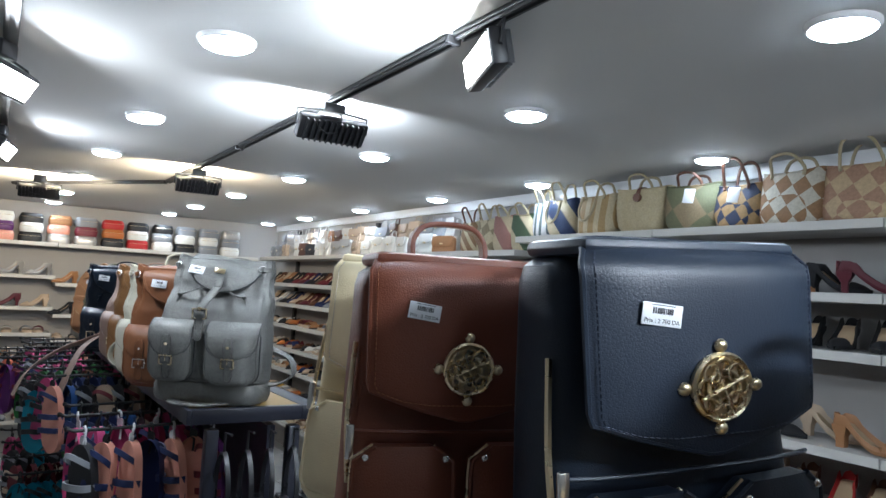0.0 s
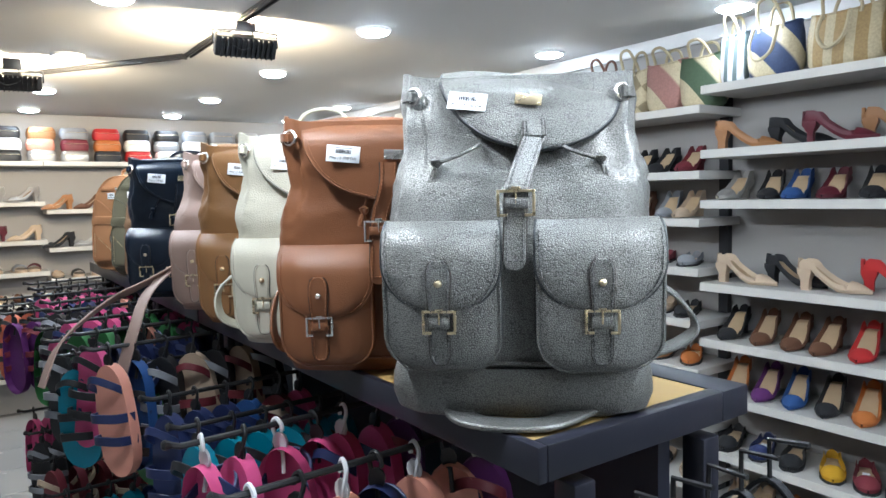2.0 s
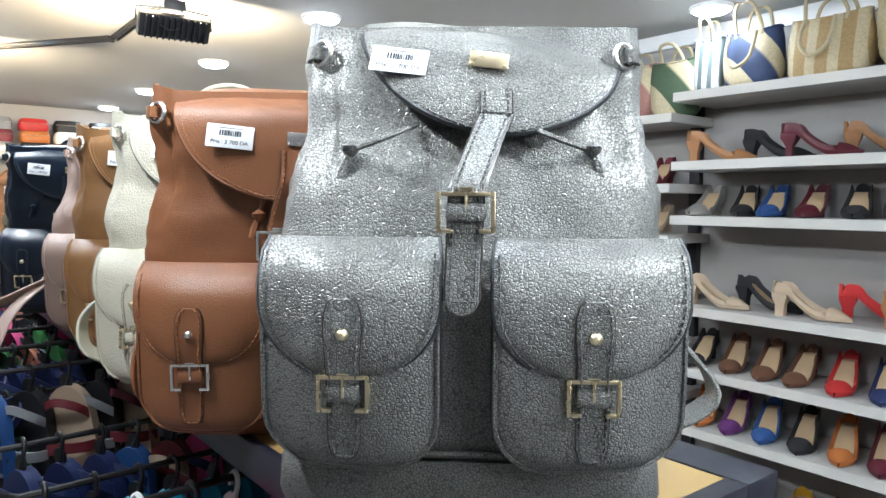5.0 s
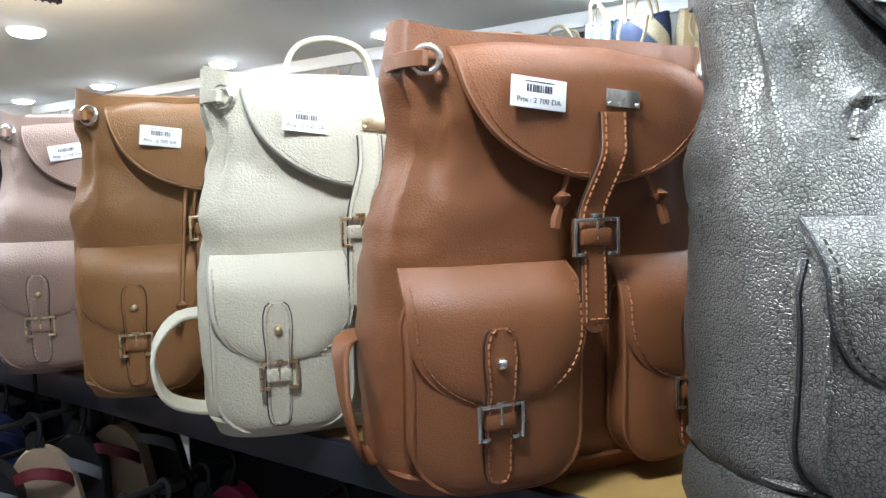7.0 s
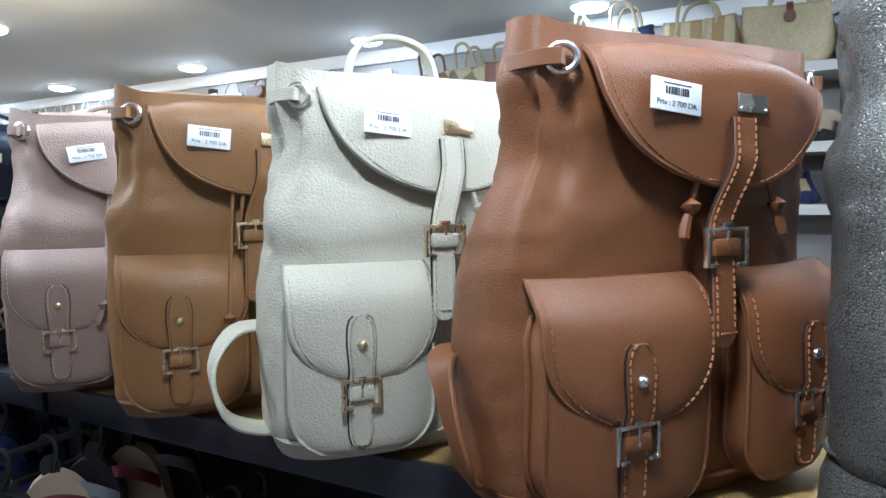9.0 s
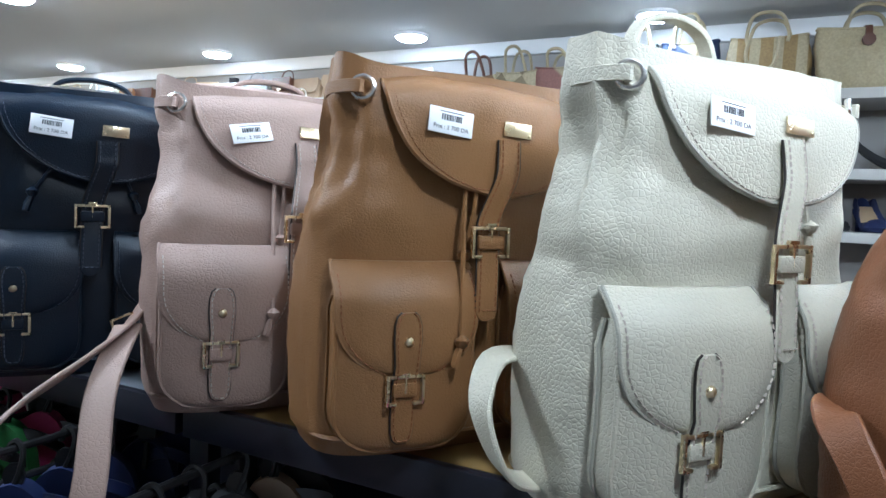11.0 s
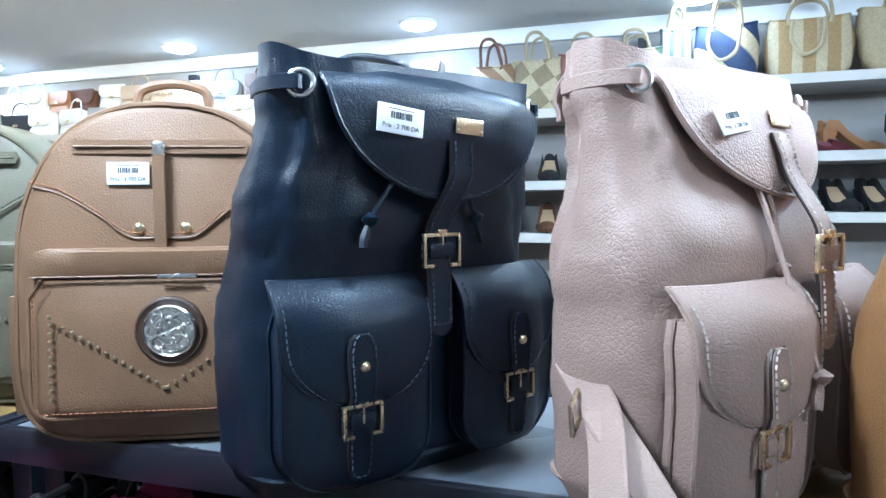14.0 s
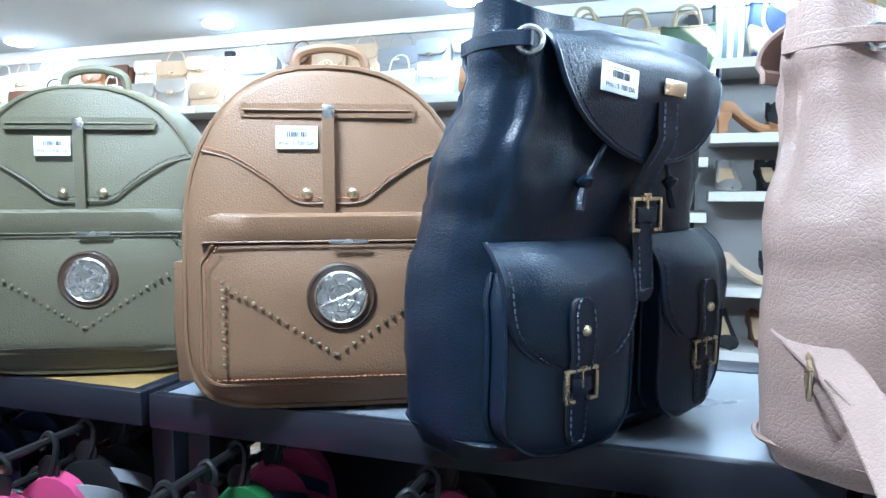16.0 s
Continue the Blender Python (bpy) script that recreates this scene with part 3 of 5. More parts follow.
        if e == "side":
            part("shoulder_strap", ribbon([(0.11, 0.06, 0.1), (0.17, 0.06, 0.075), (0.19, 0.03, 0.035), (0.15, 0.03, 0.008), (0.1, 0.04, 0.006)], 0.026, 0.004, (0, 1, 0.2)), mat, o)
        if e == "hang":
            part("shoulder_strap", ribbon([(-0.125, 0.03, 0.11), (-0.15, -0.02, 0.085), (-0.19, -0.06, 0.06), (-0.25, -0.11, 0.025), (-0.31, -0.17, -0.04), (-0.335, -0.2, -0.12)], 0.027, 0.004, (0.6, -0.2, 0.6)), mat, o)
            part("shoulder_strap", ribbon([(-0.15, -0.02, 0.085), (-0.175, -0.09, 0.04), (-0.185, -0.14, -0.03), (-0.205, -0.165, -0.12)], 0.027, 0.004, (0.9, -0.2, 0.2)), mat, o)
            part("strap_ring", ring_mesh_of(0.016, 0.0016, 4), M_GOLD, o, "square metal strap ring", pose(-0.152, 0.0, 0.08, 0, 30, 30))
        if e == "under":
            base_rings = [[(0.132 * k * math.copysign(abs(math.cos(t)) ** 0.5, math.cos(t)), 0.07 * k * math.copysign(abs(math.sin(t)) ** 0.5, math.sin(t)), z) for t in [2 * math.pi * q / 40 for q in range(40)]] for z, k in ((-0.041, 0.92), (-0.036, 0.99), (-0.02, 1.03), (0.0, 1.02), (0.012, 0.99))]
            part("base", add_rings(bmesh.new(), base_rings), mat, o)
            part("shoulder_strap", ribbon([(0.08, 0.05, -0.03), (-0.05, -0.03, -0.034), (-0.05, -0.09, -0.036), (0.02, -0.1, -0.0365), (0.07, -0.05, -0.034)], 0.03, 0.006, (0.2, 1, 0)), mat, o)
    return o


M_EDGE = material("dark_painted_edge", (0.02, 0.014, 0.012), 0.4, vary=0.1)
L_SILVER = leather("pewter_leather", (0.21, 0.21, 0.198), 0.35, 0.58, 0.5, 380, 0.3, 0.5, 0.55)
L_GUN = leather("gunmetal_leather", (0.05, 0.053, 0.055), 0.4, 0.6, 0.3, 400)
L_STONE = leather("stone_leather", (0.3, 0.29, 0.24), 0.5, 0, 0.3, 300)
L_BROWN = leather("chestnut_leather", (0.185, 0.07, 0.028), 0.4, 0, 0.22, 360)
L_WHITE = leather("ivory_leather", (0.5, 0.475, 0.38), 0.45, 0, 0.35, 230)
L_TAN = leather("tan_leather", (0.25, 0.122, 0.045), 0.4, 0, 0.22, 290)
L_PINK = leather("dusty_pink_leather", (0.34, 0.235, 0.195), 0.45, 0, 0.3, 230)
L_NAVY = leather("navy_black_leather", (0.004, 0.011, 0.024), 0.29, 0, 0.2, 340)
T_SILVER = material("grey_thread", (0.04, 0.04, 0.04), 0.8, vary=0)
T_BROWN = material("rust_thread", (0.3, 0.12, 0.05), 0.8, vary=0)
T_PALE = material("pale_thread", (0.48, 0.42, 0.36), 0.8, vary=0)
T_NAVY = material("navy_thread", (0.05, 0.06, 0.09), 0.8, vary=0)


def bag_pose(sx, sy, rz, lift=0.0, s=1.03, tall=1.0):
    """The pose that brings the stud of the bag's first pocket over (sx, sy)."""
    off = Matrix.Rotation(radians(rz), 3, "Z") @ Vector((-0.0765 * s, -0.105 * s, 0))
    return pose(sx - off.x, sy - off.y, TOP + lift, 0, 0, rz) @ Matrix.Diagonal((s, s, tall, 1))


drawstring_bag("pewter grey grained leather backpack with two buckled front pockets", bag_pose(0.379, 1.787, -41, 0.04, 1.04, 0.97), L_SILVER, T_SILVER, 1, ("side", "under"), M_GOLD, -0.05, 8, L_GUN, 0.032, 0.13, 0.013, 0.25, 0.012, 0.093, 0.0, 0.299)
drawstring_bag("chestnut brown leather drawstring backpack with two buckled pockets", bag_pose(0.365, 2.035, -34, 0, 1.06), L_BROWN, T_BROWN, 2, ("loop",), M_STEEL)
drawstring_bag("ivory white leather drawstring backpack with a strap looping out beside it", bag_pose(0.374, 2.258, -36), L_WHITE, T_PALE, 3, ("loop",), M_GOLD, -0.042, 6, L_STONE, -0.015)
drawstring_bag("tan leather drawstring backpack with two buckled pockets", bag_pose(0.385, 2.486, -34), L_TAN, T_BROWN, 4)
drawstring_bag("dusty pink leather drawstring backpack, its strap hanging over the table edge", bag_pose(0.387, 2.691, -34), L_PINK, T_PALE, 5, ("hang",), M_GOLD, -0.042, -10, None, 0.02)
drawstring_bag("navy black leather drawstring backpack with gold buckles", bag_pose(0.354, 2.967, -33), L_NAVY, T_NAVY, 6, lean=-0.045)


# ---- flap backpacks with a medallion ----
def rounded_body(w, h, d, seed, power=0.45, lean=0.012, dome_top=False):
    bm = bmesh.new()
    rings, n = [], 48
    for i in range(25):
        f = i / 24
        z = h * f
        e = 0.03
        k = 1.0
        if z < e:
            k = 0.88 + 0.12 * math.sqrt(max(0, 1 - ((e - z) / e) ** 2))
        if h - z < e:
            k = 0.8 + 0.2 * math.sqrt(max(0, 1 - ((e - (h - z)) / e) ** 2))
        a, b = w * k * (1 - 0.1 * f), d * k * (1 - 0.3 * f)
        ring = []
        for q in range(n):
            t = 2 * math.pi * q / n
            ct, st = math.cos(t), math.sin(t)
            x, y = a * math.copysign(abs(ct) ** power, ct), b * math.copysign(abs(st) ** power, st)
            s = 1 + 0.035 * noise.noise(Vector((x * 14 + seed, y * 14, z * 11)))
            ring.append((x * s, y * s + lean * f, z))
        rings.append(ring)
    return add_rings(bm, rings)


def medallion(parent, m, r, mat, lobes=True):
    o = part("medallion", add_rings(bmesh.new(), [[(rr * math.cos(2 * math.pi * q / 28), y, rr * math.sin(2 * math.pi * q / 28)) for q in range(28)] for rr, y in ((r, 0.0), (r, -0.003), (r * 0.93, -0.005), (r * 0.84, -0.0035), (r * 0.8, -0.002))]), mat, parent, "round openwork metal medallion", m)
    bm = bmesh.new()
    for k in range(8):
        a = k * math.pi / 4
        c, s = r * 0.55 * math.cos(a), r * 0.55 * math.sin(a)
        tube([(c + r * 0.26 * math.cos(q * math.pi / 6), -0.004 - 0.001 * (k % 2), s + r * 0.26 * math.sin(q * math.pi / 6)) for q in range(12)], r * 0.05, 6, bm, True)
    for k in range(2):
        a = k * math.pi / 2 + 0.4
        tube([(u * r * 0.8 * math.cos(a), -0.005, u * r * 0.8 * math.sin(a)) for u in (-1, 0, 1)], r * 0.05, 6, bm)
    part("lattice", bm, mat, o)
    part("lattice_ring", ring_mesh_of(r * 0.5, r * 0.06), mat, o, "", pose(0, -0.004, 0))
    if lobes:
        for k in range(4):
            a = k * math.pi / 2
            part("lobe", dome(r * 0.2, 0.005, 10), mat, o, "", pose(1.17 * r * math.cos(a), 0, 1.17 * r * math.sin(a)))
    return o


def flap_bag(label, m, mat, thread, seed, raised=True):
    o = thing("backpack", m, label, "backpack", "medallion backpacks")
    W, H, D = 0.124, 0.342, 0.056
    part("body", rounded_body(W, H, D, seed), mat, o)
    fy = lambda x, z: -0.06 + 0.03 * z + 0.03 * (abs(x) / 0.15) ** 4
    # lower zip pockets
    for x0, x1 in ((-0.118, -0.01), (0.01, 0.118)):
        rows = round_rows(0.145, 0.022, x0, x1, 0.022, 12, 0.022)
        p = part("pocket", sheet(rows, fy, 0.016, 12, 0.008), mat, o)
        part("piping", tube(edge_path(rows, 0.0, fy, 0.016), 0.0026, 6), mat, p)
        part("zip", tube(edge_path(rows, -0.001, fy, 0.008), 0.0016, 6), M_GOLD, p, "metal zip")
        part("rivet", dome(0.004, 0.003, 10), M_STEEL, p, "", pose(x0 + 0.012, fy(x0, 0.13) - 0.024, 0.134))
        part("rivet", dome(0.004, 0.003, 10), M_STEEL, p, "", pose(x1 - 0.012, fy(x1, 0.13) - 0.024, 0.134))
    part("waist_piping", tube([(x, fy(x, 0.158) - 0.004, 0.158) for x in [-0.115 + 0.01769 * k for k in range(14)]], 0.0022, 6), mat, o)
    # big flap with a shallow point
    rows = []
    for i in range(19):
        f = i / 18
        z = 0.348 - f * 0.175
        w = 0.11 - 0.004 * f
        if z < 0.203:
            w *= max(0.03, (z - 0.172) / 0.031) ** 0.8
        if i < 2:
            w -= 0.006 * (2 - i)
        rows.append((z, -w, w))
    ff = lambda x, z: fy(x, z) - 0.013 + 0.05 * max(0, (z - 0.322) / 0.026) ** 2 * 0.5
    fl = part("flap", sheet(rows, ff, 0.005, 16, 0.003), mat, o)
    part("stitching", stitches(edge_path(rows[1:-1], 0.006, ff, 0.0075)), thread, fl)
    part("edge", tube(edge_path(rows, 0.0, ff, 0.003), 0.0026, 6), mat, fl)
    part("flap_top", box((-0.104, -0.052, 0.335), (0.104, 0.04, 0.351), 0.007), mat, fl)
    medallion(fl, pose(0.0, ff(0, 0.23) - 0.0085, 0.228), 0.029, M_GOLD)
    price_label(fl, pose(-0.052, ff(-0.05, 0.287) - 0.008, 0.288, 0, 8, 0), 0.036, 0.018)
    part("handle", ribbon([(-0.045, 0.02, 0.342), (-0.045, 0.025, 0.372), (-0.025, 0.028, 0.391), (0.025, 0.028, 0.391), (0.045, 0.025, 0.372), (0.045, 0.02, 0.342)] if raised else [(-0.05, 0.03, 0.342), (-0.045, 0.045, 0.354), (0, 0.055, 0.356), (0.045, 0.045, 0.354), (0.05, 0.03, 0.342)], 0.017, 0.006, (0, 1, 0)), mat, o)
    part("side_zip", tube(smooth_path([(-0.118, -0.035, 0.1), (-0.121, -0.03, 0.17), (-0.115, -0.02, 0.25)]), 0.003, 6), M_GOLD, o, "metal zip")
    part("zip_pull", box((-0.125, -0.052, 0.128), (-0.116, -0.047, 0.165), 0.0015), M_STEEL, o, "metal zip pull")
    part("shoulder_strap", ribbon([(0.08, 0.045, 0.3), (0.12, 0.06, 0.2), (0.125, 0.05, 0.08), (0.1, 0.03, 0.02)], 0.028, 0.005, (0, 1, 0)), mat, o)
    return o


L_CREAM = leather("cream_leather", (0.8, 0.68, 0.43), 0.45, 0, 0.25, 300)
L_RUSSET = leather("russet_leather", (0.16, 0.045, 0.022), 0.38, 0, 0.25, 300)
L_INK = leather("ink_blue_leather", (0.016, 0.024, 0.04), 0.34, 0, 0.16, 340)
L_CAMEL = leather("camel_leather", (0.19, 0.108, 0.058), 0.45, 0, 0.2, 300)
L_OLIVE = leather("olive_grey_leather", (0.12, 0.11, 0.07), 0.45, 0, 0.2, 300)
L_BACKING = leather("dark_brown_leather", (0.06, 0.035, 0.022), 0.4, 0, 0.2, 300)
L_APRICOT = leather("apricot_leather", (0.42, 0.2, 0.09), 0.45, 0, 0.2, 300)
flap_bag("cream leather flap backpack with a round gold medallion", pose(0.515, 0.9, TOP, 0, 4, -34), L_CREAM, T_PALE, 11, False)
flap_bag("russet brown leather flap backpack with a gold medallion", pose(0.467, 0.69, TOP, 0, 0, -16), L_RUSSET, T_BROWN, 12)
flap_bag("ink blue leather flap backpack with a gold medallion", pose(0.575, 0.46, TOP, 0, -3, -10) @ Matrix.Diagonal((1.2, 1.12, 1.06, 1)), L_INK, T_NAVY, 13, False)
flap_bag("camel leather flap backpack with a gold medallion", pose(0.66, 0.19, TOP, 0, 0, -10), L_CAMEL, T_BROWN, 14, False)


# ---- domed backpacks ----
def dome_bag(label, m, mat, thread, seed):
    o = thing("backpack", m, label, "backpack", "domed backpacks")
    def outline(s, inset=0.0):
        pts = []
        w, h, k = 0.136 - inset, 0.325 - inset, 40
        for q in range(k):
            t = 2 * math.pi * q / k
            c, si = math.cos(t), math.sin(t)
            if si >= 0:
                x, z = w * math.copysign(abs(c) ** 0.85, c), 0.17 + (h - 0.17) * abs(si) ** 0.9
            else:
                x, z = w * math.copysign(abs(c) ** 0.35, c), 0.17 - (0.17 - inset) * abs(si) ** 0.35
            pts.append((x * (1 + 0.03 * (0.17 - z) / 0.17), z))
        return pts
    rings = []
    for y, ins in ((-0.062, 0.012), (-0.058, 0.004), (-0.05, 0.0), (-0.02, -0.002), (0.03, -0.002), (0.05, 0.002), (0.058, 0.012)):
        rings.append([(x, y + 0.012 * z / 0.3 + 0.004 * noise.noise(Vector((x * 12, z * 12, seed))), max(0.0, z)) for x, z in outline(1, ins)])
    part("body", add_rings(bmesh.new(), rings), mat, o)
    fy = lambda x, z: -0.0625 + 0.012 * z / 0.3
    part("piping", tube([(x, fy(x, z) + 0.004, z) for x, z in outline(1, 0.004)], 0.0028, 6, loop=True), mat, o)
    rows = round_rows(0.158, 0.03, -0.116, 0.116, 0.018, 12, 0.012)
    p = part("pocket", sheet(rows, fy, 0.012, 16, 0.008), mat, o)
    part("piping", tube(edge_path(rows, 0, fy, 0.012), 0.002, 6), mat, p)
    part("pocket_top", sheet([(0.186, -0.1, 0.1), (0.183, -0.112, 0.112), (0.17, -0.118, 0.118), (0.16, -0.117, 0.117)], fy, 0.014, 16, 0.004), mat, o)
    part("zip", tube([(-0.112, fy(0, 0.16) - 0.017, 0.1605), (0.112, fy(0, 0.16) - 0.017, 0.1605)], 0.0012, 6), mat, o)
    part("zip_pull", box((0.0, fy(0, 0.16) - 0.023, 0.1585), (0.035, fy(0, 0.16) - 0.02, 0.1625), 0.001), M_STEEL, o, "metal zip pull")
    part("stitching", stitches(edge_path(rows, 0.006, fy, 0.0185)), thread, p)
    # front yoke with its seams
    for s in (-1, 1):
        seam = smooth_path([(s * 0.115, fy(0, 0.24) - 0.0005, 0.243), (s * 0.088, fy(0, 0.23) - 0.001, 0.235), (s * 0.055, fy(0, 0.21) - 0.002, 0.215), (s * 0.03, fy(0, 0.2) - 0.002, 0.196), (s * 0.0, fy(0, 0.2) - 0.002, 0.195)])
        part("yoke_seam", tube(seam, 0.0014, 6), mat, o)
        part("stitching", stitches([v + Vector((s * 0.002, -0.0012, 0.005)) for v in seam]), thread, o)
        part("rivet", dome(0.0055, 0.004, 12), M_GOLD, o, "gold rivet", pose(s * 0.021, fy(0, 0.2) - 0.001, 0.204))
    zr = [(0.2865, -0.078, 0.078), (0.28, -0.081, 0.081), (0.2735, -0.078, 0.078)]
    part("zip_welt", sheet(zr, fy, 0.0035, 10), mat, o)
    part("zip", tube([(-0.076, fy(0, 0.28) - 0.005, 0.28), (0.076, fy(0, 0.28) - 0.0036, 0.28)], 0.0011, 6), mat, o)
    part("pull_ring", box((-0.0055, fy(0, 0.28) - 0.011, 0.27), (0.0055, fy(0, 0.28) - 0.004, 0.285), 0.002), M_STEEL, o, "metal zip slider")
    part("pull_strap", ribbon([(0, fy(0, 0.27) - 0.01, 0.272), (0, fy(0, 0.24) - 0.009, 0.24), (0, fy(0, 0.2) - 0.008, 0.18)], 0.011, 0.003, (1, 0, 0)), mat, o)
    price_label(o, pose(-0.029, fy(0, 0.25) - 0.003, 0.255, -2, 0, 0), 0.038, 0.021)
    part("medallion_backing", add_rings(bmesh.new(), [[(0.01 + r * math.cos(q * math.pi / 14), fy(0, 0.11) + y, 0.11 + r * math.sin(q * math.pi / 14)) for q in range(28)] for r, y in ((0.0315, -0.012), (0.0315, -0.0215), (0.0295, -0.0235), (0.0265, -0.0215), (0.02, -0.0212))]), L_BACKING, p, "dark padded ring behind the medallion")
    medallion(p, pose(0.01, fy(0, 0.11) - 0.021, 0.11), 0.0245, M_STEEL, False)
    bm = bmesh.new()
    def dot(x, z):
        y = fy(0, z) - 0.0205
        add_rings(bm, [[(x + r * math.cos(k * math.pi / 3), y - h, z + r * math.sin(k * math.pi / 3)) for k in range(6)] for r, h in ((0.0022, 0), (0.0016, 0.0016), (0.0004, 0.0022))])
    for k in range(11):
        dot(-0.095, 0.125 - 0.0075 * k)
    for k in range(14):
        dot(-0.09 + 0.0072 * k, 0.12 - 0.0048 * k)
        dot(0.1 - 0.0072 * k, 0.12 - 0.0048 * k)
    part("studs", bm, M_GOLD, p, "tiny gold studs in a V pattern")
    part("handle", tube(smooth_path([(-0.035, 0.0, 0.322), (-0.03, 0.0, 0.34), (0, 0.0, 0.347), (0.03, 0.0, 0.34), (0.035, 0.0, 0.322)]), 0.005, 8), mat, o)
    part("side_pocket", sheet([(0.14, -0.04, 0.04), (0.08, -0.045, 0.045), (0.025, -0.035, 0.035)], lambda x, z: -0.134, 0.012, 8, 0.006), mat, o, "", pose(0, 0, 0, 0, 0, -90))
    part("side_zip", tube(smooth_path([(-0.137, -0.03, 0.1), (-0.138, -0.03, 0.16), (-0.137, -0.025, 0.2)]), 0.002, 6), M_STEEL, o)
    return o


dome_bag("camel brown leather domed backpack with a silver medallion", pose(0.492, 3.244, TOP, 0, 0, -64), L_CAMEL, T_BROWN, 21)
dome_bag("olive grey leather domed backpack with a silver medallion", pose(0.51, 3.56, TOP, 0, 0, -64), L_OLIVE, T_SILVER, 22)
dome_bag("apricot tan leather domed backpack with a medallion", pose(0.5, 3.84, TOP, 0, 0, -60), L_APRICOT, T_BROWN, 23)


# ---- hanging sandals on the racks under the tables ----
def plain(name, c, rough=0.55, **k):
    return material(name, c, rough, grain=0.15, grain_scale=300, vary=0.12, vary_scale=25, **k)


HUES = {
    "peach": (0.75, 0.33, 0.24), "navy": (0.015, 0.025, 0.09), "hot_pink": (0.6, 0.075, 0.22), "teal": (0.0, 0.2, 0.3), "magenta": (0.5, 0.02, 0.16),
    "green": (0.03, 0.14, 0.04), "black": (0.015, 0.015, 0.017), "coral": (0.7, 0.18, 0.1), "maroon": (0.16, 0.02, 0.03), "orange": (0.45, 0.14, 0.03),
    "beige": (0.5, 0.38, 0.27), "grey": (0.25, 0.26, 0.28), "white": (0.75, 0.74, 0.7), "purple": (0.1, 0.02, 0.12), "red": (0.45, 0.02, 0.02),
    "tan": (0.36, 0.17, 0.07), "brown": (0.12, 0.05, 0.025), "blue": (0.02, 0.07, 0.22), "mustard": (0.55, 0.3, 0.01), "silver": (0.5, 0.48, 0.45), "wine": (0.1, 0.012, 0.022),
}
PLAIN = {k: plain(k + "_finish", v, 0.35 if k == "silver" else 0.5, metal=0.6 if k == "silver" else 0.0) for k, v in HUES.items()}
SUEDE = {k: plain(k + "_suede", v, 0.8) for k, v in HUES.items()}
INSOLE = plain("insole_leather", (0.5, 0.36, 0.22), 0.5)

def sandal_meshes(sole, strap):
    rows = []
    for i in range(15):
        f = 0.5 - 0.5 * math.cos(math.pi * i / 14)
        z = -0.225 * f
        w = 0.037 + 0.008 * math.sin(f * 3.6 - 0.6)
        e = min(f, 1 - f)
        w *= math.sqrt(max(0.004, 1 - max(0, 1 - e / 0.2) ** 2))
        rows.append((z, -w, w))
    s = mesh_of(sheet(rows, lambda x, z: 0.008, 0.02, 8), "sole", PLAIN[sole])
    bm = bmesh.new()
    for z, h in ((-0.15, 0.03), (-0.105, 0.034)):
        ribbon([(-0.042, 0.004, z), (-0.034, -0.03, z + 0.004), (0, -h - 0.012, z + 0.008), (0.034, -0.03, z + 0.004), (0.043, 0.004, z)], 0.018, 0.004, (0, 0, 1), bm, 4)
    ribbon([(-0.036, 0.004, -0.06), (-0.03, -0.03, -0.035), (0, -0.045, -0.02), (0.03, -0.03, -0.035), (0.036, 0.004, -0.06)], 0.014, 0.004, (0, 0.3, 1), bm, 4)
    return s, mesh_of(bm, "strap", PLAIN[strap])


def hook_mesh(mat):
    pts = smooth_path([(0.0, 0.0, -0.05), (0.0, -0.006, -0.02), (0.006, -0.006, 0.0), (0.008, -0.003, 0.02), (0.0, 0, 0.03), (-0.009, 0.004, 0.022), (-0.009, 0.004, 0.012)], 4)
    bm = tube(pts, 0.0032, 6)
    add_rings(bm, [[(0.011 * math.cos(k * math.pi / 5), y, -0.005 + 0.014 * math.sin(k * math.pi / 5)) for k in range(10)] for y in (-0.006, -0.002)])
    return mesh_of(bm, "hook", mat)


M_WHITEPL = plain("white_plastic", (0.7, 0.7, 0.72), 0.35)
HOOKS = {"white": hook_mesh(M_WHITEPL), "black": hook_mesh(M_BLACK)}
PAIRS = [("peach", "navy"), ("hot_pink", "navy"), ("teal", "black"), ("maroon", "beige"), ("green", "black"), ("coral", "black"), ("hot_pink", "black"), ("blue", "navy"), ("black", "grey"), ("maroon", "black"), ("purple", "maroon"), ("hot_pink", "navy"), ("navy", "navy"), ("beige", "maroon")]
SANDALS = {}
rng = random.Random(3)
ROD_ROWS = [(1.96 + 0.2 * k, 1.2 if k < 2 else 1.16 if k < 4 else 1.185, 0.22 if k < 2 else 0.27 if k < 5 else 0.17 if k < 9 else 0.1) for k in range(12)] + [(2.72 + 0.2 * k, 1.235, 0.2) for k in range(8)] + [(2.0 + 0.29 * k, 0.8, 0.3 if k < 4 else 0.15) for k in range(9)]
ORDER = [0, 1, 2, 12, 4, 5, 8, 6, 4, 10, 5, 8, 8, 12, 4, 11, 8, 12, 6, 8, 8, 0, 12, 7, 2, 3, 8, 6, 10, 12]
NAME_OF = {"hot_pink": "hot pink"}
